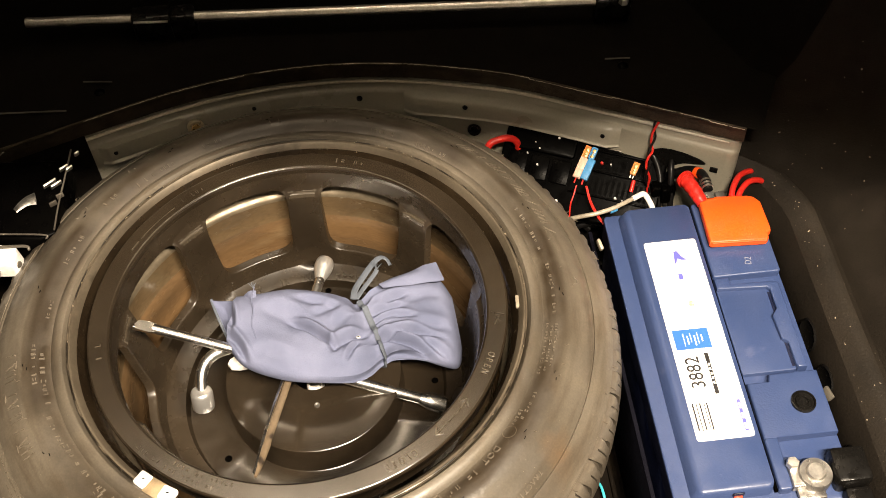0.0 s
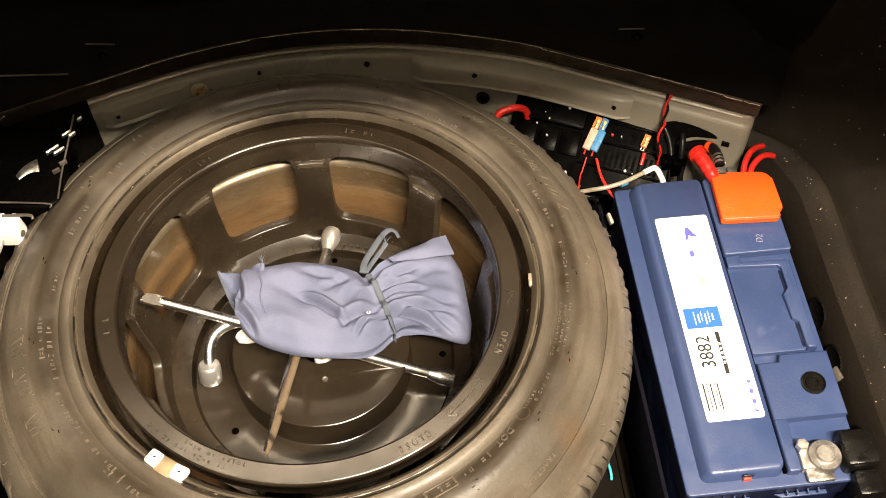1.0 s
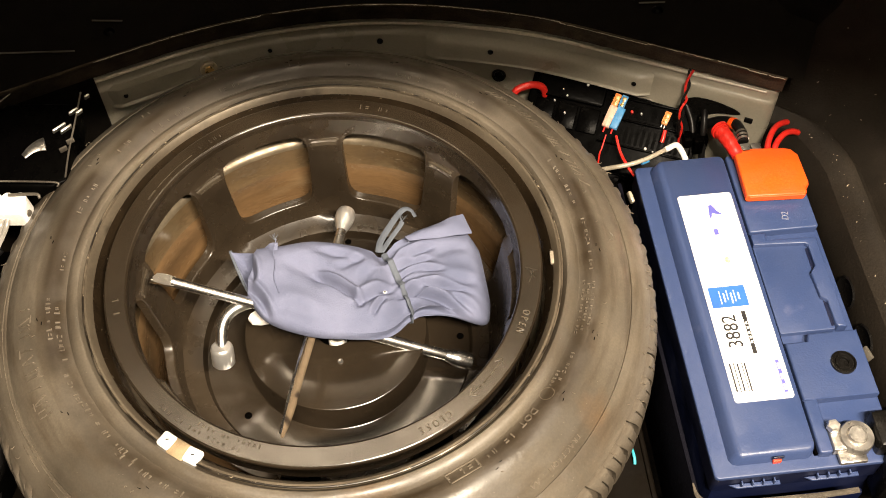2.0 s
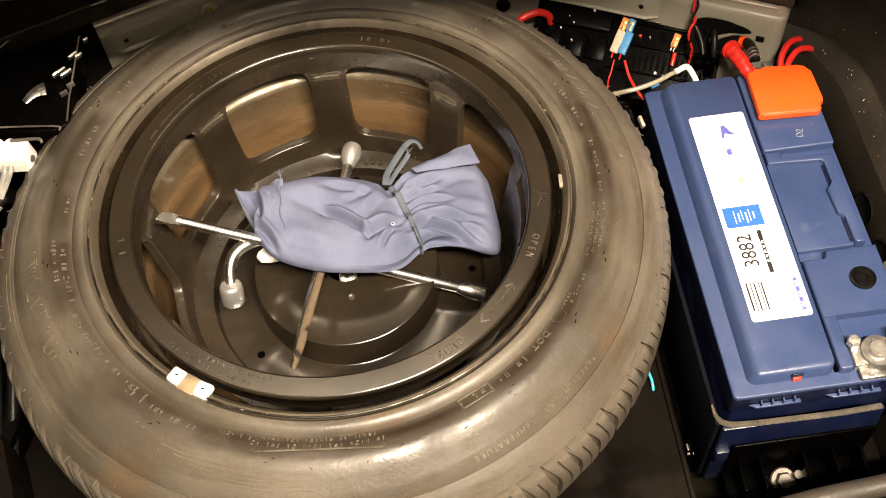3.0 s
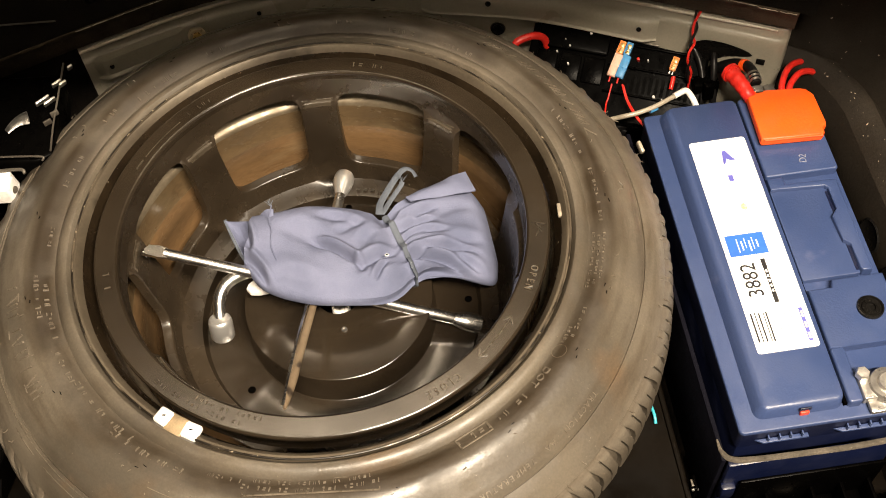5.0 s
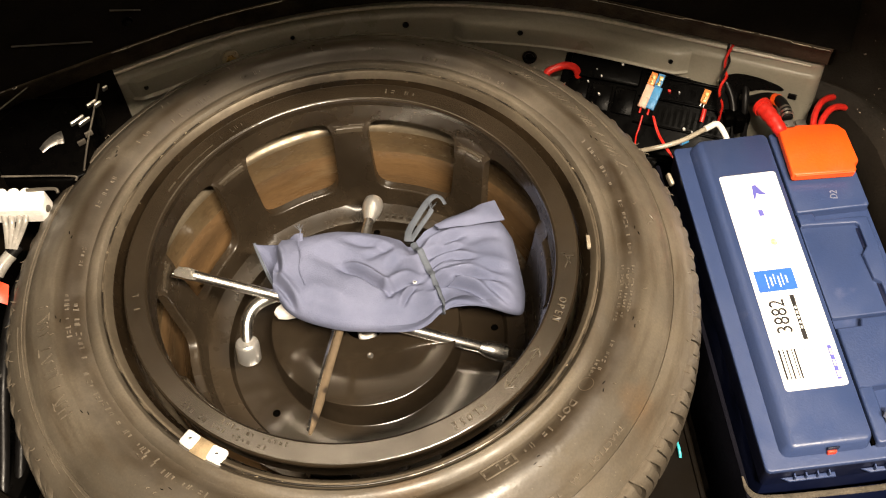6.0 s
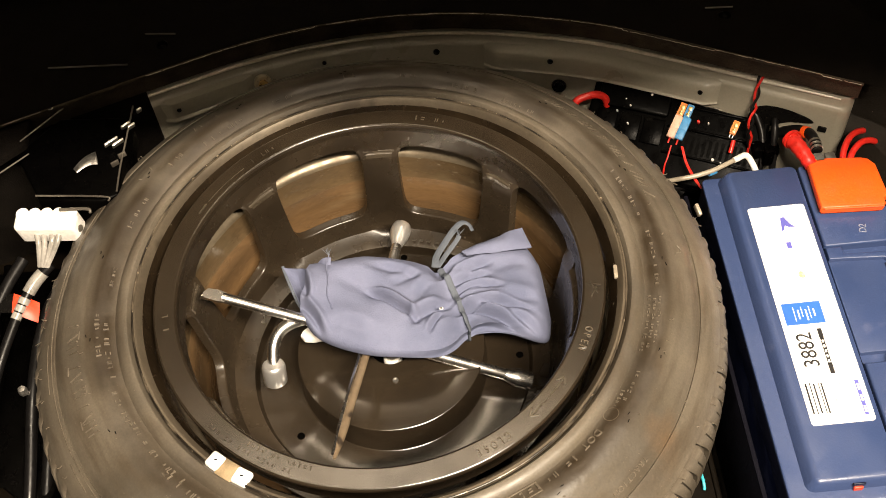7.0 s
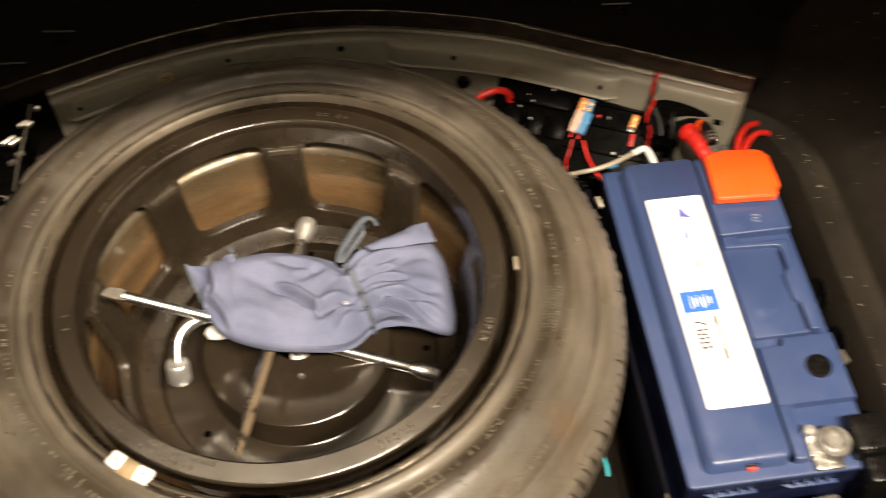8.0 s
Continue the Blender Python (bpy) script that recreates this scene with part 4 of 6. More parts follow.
def socket(at, along, r, length, wall_r=0.75):
    """A socket whose open end looks along the given direction."""
    prof = [(0.0048, -0.022), (0.0052, -0.013), (r * 0.92, -0.002), (r, 0.002), (r, length - 0.0012), (r - 0.001, length), (r * wall_r, length), (r * wall_r - 0.0008, length - 0.0015), (r * wall_r - 0.0008, length - 0.010), (0.0, length - 0.011)]
    return moved(revolve(prof, 24), axis_pose(at, Vector(at) + Vector(along)))


ENDS = (Vector((-0.158, 0.0115, -0.0133)), Vector((0.132, -0.0392, -0.1455)), Vector((0.0195, 0.1315, -0.1033)), Vector((-0.047, -0.152, -0.036)))
arm = part("arm", moved(tube([HUB, HUB.lerp(ENDS[0], 0.9)], 0.0049, 14, 0), CM), CHROME, cross)
d = (ENDS[0] - HUB).normalized()
TIP = axis_pose(HUB.lerp(ENDS[0], 0.88), ENDS[0])
part("blade_tip", moved(moved(joined(prism([(-0.0050, 0.0), (0.0050, 0.0), (0.0062, 0.008), (0.0058, 0.0185), (0.0012, 0.0205), (-0.0042, 0.0170), (-0.0056, 0.008)], -0.0019, 0.0019, 0.0008), moved(box(-0.0012, 0.0012, -0.0025, 0.0040, -0.0012, 0.0048, 0.0006), Matrix.Translation((0.0035, 0.0175, 0.0)))), TIP @ pose(0, 0, 0, 90, 0, 0) @ pose(0, 0, 0, 0, 0, 0)), CM), POLISH, arm, "flattened chipped chrome tip")
arm = part("arm", moved(tube([HUB, HUB.lerp(ENDS[1], 0.86)], 0.0056, 14, 0), CM), CHROME, cross)
d = (ENDS[1] - HUB).normalized()
part("socket_head", moved(socket(HUB.lerp(ENDS[1], 0.90), d, 0.0094, 0.016, 0.80), CM), POLISH, arm, "polished flared socket")
arm = part("arm", moved(tube([HUB, HUB.lerp(ENDS[2], 0.85)], lambda t: 0.0036 + 0.0018 * t, 14, 4), CM), CHROME, cross)
d = (ENDS[2] - HUB).normalized()
part("socket_head", moved(moved(revolve([(0.0044, -0.022), (0.0050, -0.012), (0.0074, -0.004), (0.0096, 0.003), (0.0104, 0.009), (0.0102, 0.014), (0.0092, 0.0180), (0.0076, 0.0196), (0.0062, 0.0192), (0.0058, 0.012), (0.0, 0.011)], 28), axis_pose(HUB.lerp(ENDS[2], 0.88), ENDS[2])), CM), NICKEL, arm, "rounded bright socket head")
d = (ENDS[3] - HUB).normalized()
pry = part("pry_arm", moved(tube([HUB, HUB.lerp(ENDS[3], 0.45), HUB.lerp(ENDS[3], 0.62), HUB.lerp(ENDS[3], 0.86), ENDS[3]], lambda t: 0.0036 if t < 0.6 else 0.0042 - 0.0028 * ((t - 0.6) / 0.4) ** 1.6, 14, 6, 0.8), CM), STICK, cross, "tapered pry arm with worn tan coating")
part("bare_edge", moved(tube([HUB + Vector((-0.0048, 0.002, 0.002)), HUB.lerp(ENDS[3], 0.55) + Vector((-0.0050, 0, 0.0020)), HUB.lerp(ENDS[3], 0.97) + Vector((-0.0022, 0, 0.001))], 0.0016, 8, 6), CM), CHROME, pry, "bright bare metal edge")
part("hub_weld", moved(revolve([(0.0, 0.006), (0.004, 0.0055), (0.0055, 0.003), (0.006, 0.0), (0.0055, -0.003), (0.004, -0.0055), (0, -0.006)], 20), Matrix.Identity(4)), CHROME, cross)

lw = thing("wheel_brace", (-0.1085, -0.0435, -0.110), "chrome bent wheel brace with a socket end", "wrench")
LM = Matrix.Translation((0.1085, 0.0435, 0.110))
bar = part("bar", moved(tube([(-0.1075, -0.034, -0.083), (-0.1055, -0.0165, -0.071), (-0.099, -0.005, -0.0655), (-0.0855, 0.0025, -0.063), (-0.062, 0.0065, -0.0615), (-0.03, 0.012, -0.061)], 0.0058, 14, 8), LM), CHROME, lw)
part("socket", moved(moved(revolve([(0.0, 0.0), (0.0090, 0.0), (0.0103, 0.0012), (0.0110, 0.004), (0.0110, 0.0205), (0.0102, 0.0218), (0.0076, 0.0218), (0.0070, 0.012), (0, 0.011)], 28), axis_pose((-0.1068, -0.0325, -0.0760), (-0.1090, -0.0480, -0.1200))), LM), NICKEL, lw, "satin steel socket")
tongue = part("tow_eye", prism([(-0.082, -0.002), (-0.0785, -0.0068), (-0.070, -0.0085), (-0.04, -0.006), (-0.035, 0.0125), (-0.06, 0.0115), (-0.072, 0.0085), (-0.08, 0.003)], -0.0855, -0.0795, 0.002), WHITEP)
tagged(tongue, "pale flat metal tongue sticking out below the tool bag", "tool")


# ---- tool bag ----
F = [(-0.093, 0.056), (-0.070, 0.057), (-0.048, 0.0565), (-0.012, 0.0600), (0.020, 0.0565), (0.041, 0.0500), (0.0525, 0.0470), (0.070, 0.0610), (0.098, 0.0755), (0.136, 0.0850), (0.1520, 0.064)]
N = [(-0.0935, 0.045), (-0.080, 0.010), (-0.062, -0.022), (-0.026, -0.0410), (0.010, -0.0465), (0.050, -0.0450), (0.0735, -0.0235), (0.090, -0.0185), (0.115, -0.0205), (0.1475, -0.0262), (0.1555, -0.004)]
ZT = [-0.050, -0.041, -0.036, -0.039, -0.045, -0.050, -0.0625, -0.058, -0.063, -0.078, -0.092]
ZB = [-0.062, -0.066, -0.069, -0.070, -0.074, -0.084, -0.094, -0.094, -0.100, -0.110, -0.108]


def bag_line(u):
    """Far edge, near edge, top and bottom of the bag at u from 0 to 10."""
    i = min(int(u), 9)
    t = u - i

    def cr(L):
        a, b, c, d = L[max(i - 1, 0)], L[i], L[i + 1], L[min(i + 2, 10)]
        return 0.5 * (2 * b + (c - a) * t + (2 * a - 5 * b + 4 * c - d) * t * t + (3 * b - a - 3 * c + d) * t ** 3)
    return cr([p[0] for p in F]), cr([p[1] for p in F]), cr([p[0] for p in N]), cr([p[1] for p in N]), cr(ZT), cr(ZB)


def bag_point(u, v, grow=0.0):
    fx, fy, nx, ny, zt, zb = bag_line(u)
    c, s = math.cos(v), math.sin(v)
    e = (abs(c) ** 2.6 + abs(s) ** 2.6) ** (-1 / 2.6)
    zm = (zt + zb) / 2
    mx, my = (fx + nx) / 2, (fy + ny) / 2
    hx, hy = (fx - nx) / 2, (fy - ny) / 2
    k = 1 + grow
    p = Vector((mx + hx * c * e * k, my + hy * c * e * k, zm + (zt - zm) * s * e + (0.0018 if grow else 0)))
    neck = math.exp(-((u - 6.1) / 1.5) ** 2)
    fan = math.exp(-((u - 7.0) / 0.85) ** 2)
    # gathered pleats run away from the cord, long soft folds lie over the body
    w = 9 * v + 1.3 * math.sin(2 * v) + 0.35 * u
    ridge_l = 1 - 2 * abs(math.sin(w * 0.5)) ** 0.7
    ridge_r = 1 - 2 * abs(math.sin((11 * v + 0.8 * math.sin(3 * v) + 0.25 * u) * 0.5)) ** 0.7
    left = math.exp(-((u - 5.6) / 0.9) ** 2) if u < 6.1 else neck
    pleat = 0.0022 * left * ridge_l + (0.0030 * fan * ridge_r if u > 6.1 else 0.0030 * fan * ridge_r * max(0, 1 - (6.1 - u)))
    body = math.exp(-((u - 3.2) / 2.2) ** 2)
    fold = 0.0044 * body * noise.noise((p.x * 16 + p.y * 7, p.y * 22 - p.x * 12, 2.0)) + 0.0012 * noise.noise((p.x * 40 - p.y * 30, p.y * 42 + p.x * 18, 7.0)) + 0.00035 * noise.noise(p * 110)

    def crease(x, y, along, length, width, depth):
        ca, sa = math.cos(radians(along)), math.sin(radians(along))
        dx, dy = p.x - x, p.y - y
        t, q = dx * ca + dy * sa, -dx * sa + dy * ca
        q += 6.0 * t * t
        return depth * math.exp(-(t / length) ** 4) * (-math.exp(-(q / width) ** 2) + 0.6 * math.exp(-((q - 1.9 * width) / width) ** 2))

    # the deep bent crease of the body, and the soft valley that runs on from it to the cord
    deep = crease(0.010, 0.003, -36, 0.024, 0.0030, 0.0085) + crease(0.041, -0.006, 30, 0.020, 0.0042, 0.0062)
    for x, y, along, length, width, depth in (
            (0.046, -0.018, 58, 0.012, 0.0022, 0.0036), (-0.066, -0.004, -58, 0.022, 0.0034, 0.0060), (-0.072, 0.030, -80, 0.018, 0.0034, 0.0046), (-0.020, 0.022, -30, 0.022, 0.0090, 0.0042),
            (0.012, 0.040, -14, 0.020, 0.0044, 0.0034), (0.022, 0.030, 24, 0.014, 0.0040, 0.0028), (0.040, 0.020, 50, 0.014, 0.0050, 0.0026), (-0.030, -0.022, -24, 0.020, 0.0070, 0.0026),
            (0.082, 0.034, 14, 0.018, 0.0030, 0.0040), (0.088, 0.022, 8, 0.022, 0.0030, 0.0040), (0.096, 0.004, 6, 0.034, 0.0034, 0.0060), (0.100, -0.008, -24, 0.030, 0.0036, 0.0085),
            (0.122, 0.010, 14, 0.022, 0.0060, 0.0030), (0.092, 0.046, 28, 0.016, 0.0032, 0.0034), (0.120, 0.050, 22, 0.018, 0.0060, 0.0026), (0.128, -0.014, -30, 0.014, 0.0040, 0.0040)):
        deep += crease(x, y, along, length, width, depth)
    up = max(s, 0.0) ** 0.6 if s > 0 else 0.0
    p.z += (fold + 1.35 * deep) * up + pleat * (0.4 + 0.6 * up) * (1 if s > 0 else 0.2)
    out = Vector((hx, hy, 0)).normalized() * (1 if c > 0 else -1)
    p += out * pleat * abs(c) * 0.8
    return p


def bag_mesh(u0, u1, nu, nv=72):
    bm = bmesh.new()
    rows = []
    for i in range(nu + 1):
        u = u0 + (u1 - u0) * i / nu
        rows.append([bm.verts.new(bag_point(u, 2 * math.pi * k / nv)) for k in range(nv)])
    for a, b in zip(rows, rows[1:]):
        for k in range(nv):
            bm.faces.new((a[k], a[(k + 1) % nv], b[(k + 1) % nv], b[k]))
    for r in (rows[0], rows[-1]):
        c = sum((v.co for v in r), Vector()) / nv
        cv = bm.verts.new(c)
        for k in range(nv):
            bm.faces.new((r[k], r[(k + 1) % nv], cv))
    bmesh.ops.recalc_face_normals(bm, faces=bm.faces)
    return bm


def sheet(corner, nu=24, nv=16, thick=0.0014, wob=0.002, seed=0.0):
    """A soft cloth sheet; corner(s, t) gives the place for s, t from 0 to 1."""
    bm = bmesh.new()
    g = []
    for i in range(nu + 1):
        g.append([])
        for j in range(nv + 1):
            p = Vector(corner(i / nu, j / nv))
            p.z += wob * noise.noise((p.x * 60 + seed, p.y * 60, seed))
            g[-1].append(bm.verts.new(p))
    for i in range(nu):
        for j in range(nv):
            bm.faces.new((g[i][j], g[i + 1][j], g[i + 1][j + 1], g[i][j + 1]))
    bmesh.ops.recalc_face_normals(bm, faces=bm.faces)
    bmesh.ops.solidify(bm, geom=bm.faces[:], thickness=thick)
    return bm


def bilinear(a, b, c, d, lift=0.0):
    a, b, c, d = Vector(a), Vector(b), Vector(c), Vector(d)

    def f(s, t):
        p = a.lerp(b, s).lerp(d.lerp(c, s), t)
        p.z += lift * math.sin(math.pi * s) * math.sin(math.pi * t)
        return p
    return f


BAGAT = Vector((0.02, 0.015, -0.09))
bag = thing("tool_bag", BAGAT, "slate blue cloth tool bag tied with a cord, on wrenches", "bag")
GM = Matrix.Translation(-BAGAT)
body = part("bag_body", moved(bag_mesh(1.15, 10.0, 320, 240), GM), CLOTH, bag)


def open_end(s, t):
    """The turned-back end: it sinks below the bag's lip where it meets the body."""
    a, b, c, e = Vector((-0.0945, 0.0595, -0.0560)), Vector((-0.046, 0.0535, -0.0385)), Vector((-0.050, -0.018, -0.0455)), Vector((-0.0800, 0.0215, -0.0690))
    p = a.lerp(b, s).lerp(e.lerp(c, s), t)
    low, high = a.z + (e.z - a.z) * t, b.z + (c.z - b.z) * t
    k = min(max((s - 0.50) / 0.42, 0.0), 1.0)
    p.z = low - 0.015 * math.sin(math.pi * t) ** 0.7 * (1 - k) * min(1, s * 4) + (high - low) * k * k * (3 - 2 * k)
    return p


flap = part("open_end", moved(sheet(open_end, 40, 36, 0.0015, 0.003, 2.0), GM), CLOTH, bag, "turned-back open end of the bag")
hem_pts = [Vector((-0.0935, 0.0593, -0.0556)), Vector((-0.0945, 0.0595, -0.0552)), Vector((-0.0885, 0.042, -0.0618)), Vector((-0.0800, 0.0215, -0.0682)), Vector((-0.0670, 0.005, -0.0660)), Vector((-0.0530, -0.0150, -0.0480))]
part("hem", moved(tube(hem_pts, 0.0015, 8, 8), GM), CLOTHEDGE, flap, "pale frayed hem")
seam_pts = [Vector((-0.0470, 0.0545, -0.0325)), Vector((-0.0500, 0.040, -0.0318)), Vector((-0.0480, 0.026, -0.0320)), Vector((-0.0500, 0.012, -0.0340)), Vector((-0.0460, -0.004, -0.0365))]
part("seam", moved(tube(seam_pts, 0.0005, 8, 6), GM), CLOTH, bag, "stitched seam")
for k in range(6):
    a = rng.uniform(-0.8, 0.8)
    part("loose_thread", moved(tube([(-0.0480, 0.0535, -0.0325), (-0.0485 + 0.003 * a, 0.0560, -0.0310), (-0.0490 + 0.006 * a, 0.0575 + 0.0003 * k, -0.0305 + 0.0004 * k)], 0.00025, 5, 4), GM), CLOTHEDGE, bag)
part("top_flap", moved(sheet(bilinear((0.0770, 0.0590, -0.0570), (0.1385, 0.0920, -0.0730), (0.1450, 0.0660, -0.0710), (0.0810, 0.0540, -0.0565), 0.0050), 28, 16, 0.0016, 0.002, 7.0), GM), CLOTH, bag, "folded top flap")
cord_ring = []
for k in range(49):
    v = 2 * math.pi * k / 48
    p = bag_point(6.15 + 0.12 * math.sin(v), v, 0.03)
    cord_ring.append(p)
part("cord", moved(tube(cord_ring, 0.0032, 8, 2, 0.45), GM), CLOTHEDGE, bag, "grey-blue tie cord")
loop = [(0.0500, 0.0440, -0.0560), (0.0530, 0.0570, -0.0565), (0.0630, 0.0760, -0.0600), (0.0735, 0.0945, -0.0650), (0.0810, 0.1025, -0.0680), (0.0870, 0.1015, -0.0710), (0.0905, 0.0955, -0.0740)]
part("cord_loop", moved(tube(loop, 0.0033, 10, 12, 0.3), GM), CLOTHEDGE, bag, "loose end of the tie cord")
loop2 = [(0.0530, 0.0450, -0.0575), (0.0610, 0.0580, -0.0590), (0.0690, 0.0700, -0.0605), (0.0745, 0.0770, -0.0595), (0.0760, 0.0800, -0.0585)]
part("cord_loop", moved(tube(loop2, 0.0026, 10, 10, 0.3), GM), CLOTHEDGE, bag)
for k in range(7):
    q = rng.uniform(-1, 1)
    part("loose_thread", moved(tube([(0.0757, 0.0795, -0.0585), (0.0765 + 0.003 * q, 0.0830, -0.0575), (0.0772 + 0.006 * q, 0.0850 + 0.0008 * k, -0.0570)], 0.00022, 5, 4), GM), CLOTHEDGE, bag)
part("eyelet", moved(revolve([(0.0, -0.0002), (0.0008, -0.0002), (0.0009, 0.0002), (0.0012, 0.0002), (0.0014, -0.0006)], 16), GM @ Matrix.Translation((0.0528, -0.0080, -0.0470)) @ Matrix.Diagonal((1.4, 1, 1, 1))), WHITE, bag, "small pale eyelet")
part("eyelet_hole", moved(revolve([(0.0, 0.0003), (0.0009, 0.0002)], 12), GM @ Matrix.Translation((0.0528, -0.0080, -0.0470)) @ Matrix.Diagonal((1.4, 1, 1, 1))), BLACKP, bag)

# ---- battery ----
BX0, BX1, BY0, BY1, BZ = 0.331, 0.5005, -0.210, 0.145, -0.080
BC = Vector(((BX0 + BX1) / 2, (BY0 + BY1) / 2, PIT))
bat = thing("car_battery", BC, "blue car battery with a white label and an orange terminal cover", "battery")
BM = Matrix.Translation(-BC)


def bpart(name, bm, material, parent=None, label="", smoothed=True):
    return part(name, moved(bm, BM), material, parent or bat, label, smoothed)


def rounded(x0, x1, y0, y1, r, n=5):
    out = []
    for cx, cy, a0 in ((x1 - r, y1 - r, 0), (x0 + r, y1 - r, 90), (x0 + r, y0 + r, 180), (x1 - r, y0 + r, 270)):
        for k in range(n + 1):
            a = radians(a0 + 90 * k / n)
            out.append((cx + r * math.cos(a), cy + r * math.sin(a)))
    return out


def loft(*levels):
    """A solid over stacked outlines of equal point counts, each with its height."""
    bm = bmesh.new()
    rings = [[bm.verts.new((x, y, z)) for x, y in outline] for outline, z in levels]
    for a, b in zip(rings, rings[1:]):
        for k in range(len(a)):
            bm.faces.new((a[k], a[(k + 1) % len(a)], b[(k + 1) % len(a)], b[k]))
    bm.faces.new(rings[0][::-1])
    bm.faces.new(rings[-1])
    bmesh.ops.recalc_face_normals(bm, faces=bm.faces)
    return bm


# the sides below the lid have their shade in the darker blue
case = bpart("case", box(BX0 + 0.004, BX1 - 0.004, BY0 + 0.004, BY1 - 0.004, PIT, -0.1235, 0.004), BLUEDARK, None, "battery case, its blue darkened for shade")
bpart("lid_skirt", prism(rounded(BX0, BX1, BY0, BY1, 0.005), -0.122, -0.0962, 0), BLUEDARK, None, "skirt of the lid, its blue darkened for shade")
lid = bpart("lid", prism(rounded(BX0 - 0.0004, BX1 + 0.0004, BY0 - 0.0004, BY1 + 0.0004, 0.005), -0.0962, -0.092, 0.0014, 3), BLUE, None, "blue lid")
ridge = bpart("ridge", loft((rounded(0.3458, 0.4243, BY0 + 0.010, BY1 - 0.001, 0.008), -0.0935), (rounded(0.3462, 0.4243, BY0 + 0.0105, BY1 - 0.0012, 0.008), -0.0915), (rounded(0.3512, 0.4242, BY0 + 0.0130, BY1 - 0.0020, 0.007), -0.0828), (rounded(0.3530, 0.4238, BY0 + 0.0146, BY1 - 0.0028, 0.006), -0.0810), (rounded(0.3560, 0.4225, BY0 + 0.0165, BY1 - 0.0040, 0.005), BZ)), BLUE, None, "raised centre ridge")
# deck beside the ridge: plain ends and a recessed carrying handle between them
deck = bpart("deck", prism(rounded(0.4272, BX1 - 0.001, 0.0425, BY1 - 0.002, 0.003), -0.094, -0.0822, 0.002, 3), BLUE)
bpart("deck", prism([(0.4272, -0.1475), (0.4395, -0.1475), (0.4395, -0.1475), (0.4995, -0.1475), (0.4995, -0.0790), (0.4515, -0.0790), (0.4490, -0.0868), (0.4272, -0.0868)], -0.094, -0.0822, 0.002, 3), BLUE)
bpart("deck", prism(rounded(0.4272, 0.4400, -0.2, -0.1465, 0.003), -0.094, -0.0822, 0.002, 3), BLUE)
handle = bpart("handle", prism([(0.4270, 0.0400), (0.4270, 0.0265), (0.4790, 0.0235), (0.4815, 0.0205), (0.4812, -0.0040), (0.4745, -0.0120), (0.4760, -0.0400), (0.4815, -0.0450), (0.4815, -0.0715), (0.4830, -0.0742), (0.4915, -0.0748), (0.4925, 0.0285), (0.4885, 0.0300), (0.4430, 0.0315), (0.4420, 0.0400)], -0.094, -0.0812, 0.0016, 3), BLUE, None, "folded blue carrying handle")
bpart("handle_well", prism(rounded(0.4270, 0.4820, -0.0745, 0.0270, 0.002), -0.0935, -0.0862, 0.001), BLUE)
# dark slabs stand in for the shade in the handle's slot and the groove
bpart("handle_slot", prism(rounded(0.4786, 0.4814, -0.0712, 0.0195, 0.001), -0.0862, -0.0858, 0), BLUEDARK)
bpart("groove_seal", box(0.4244, 0.4273, BY0 + 0.012, BY1 - 0.003, -0.094, -0.0880, 0), HOLE)
plug = bpart("vent_plug", moved(revolve([(0.0, 0.0), (0.0042, 0.0), (0.0046, 0.0018), (0.0075, 0.0018), (0.0082, 0.0005), (0.0098, 0.0005), (0.0106, 0.002), (0.0118, 0.0018), (0.0122, -0.002)], 32), Matrix.Translation((0.4755, -0.1135, -0.0818))), BLACKP, None, "black vent plug")
for k in range(6):
    bpart("plug_notch", moved(box(0.0052, 0.0072, -0.0006, 0.0006, 0.0016, 0.0026, 0.0002), Matrix.Translation((0.4755, -0.1135, -0.0818)) @ pose(0, 0, 0, 0, 0, 60 * k)), BLACKP, plug)
# label
LZ = BZ + 0.0007
label = bpart("label", prism(rounded(0.3632, 0.4193, -0.1445, 0.0935, 0.003), BZ - 0.001, LZ, 0), WHITE, None, "white paper label")
INK = LZ + 0.0003


def ink(name, x0, x1, y0, y1, material):
    return bpart(name, box(x0, x1, y0, y1, INK - 0.0002, INK, 0), material, label, "", False)


ink("blue_panel", 0.3675, 0.4035, -0.0432, -0.0198, INKBLUE)
for k in range(6):
    bpart("panel_print", box(0.3770 + 0.0036 * k, 0.3770 + 0.0036 * k + (0.0014 if k % 2 else 0.0008), -0.0395 + 0.002 * (k % 3), -0.0245 - 0.003 * (k % 2), INK, INK + 0.0002, 0), WHITE, label, "", False)
number = text_bm("3882", 0.0235, 0.0001)
bpart("number", moved(moved(number, Matrix.Diagonal((0.78, 0.86, 1, 1))), Matrix.Translation((0.3800, -0.0700, INK)) @ pose(0, 0, 0, 0, 0, 90)), INKBLACK, label, "", False)
ink("black_bar", 0.3932, 0.3972, -0.0585, -0.0490, INKBLACK)
ink("black_bar", 0.3935, 0.3969, -0.0860, -0.0585, INKBLACK)
ink("black_bar", 0.3932, 0.3972, -0.0960, -0.0855, INKBLACK)
for k in range(5):
    bpart("panel_print", box(0.3942, 0.3960, -0.0848 + 0.0052 * k, -0.0820 + 0.0052 * k, INK, INK + 0.0002, 0), WHITE, label, "", False)
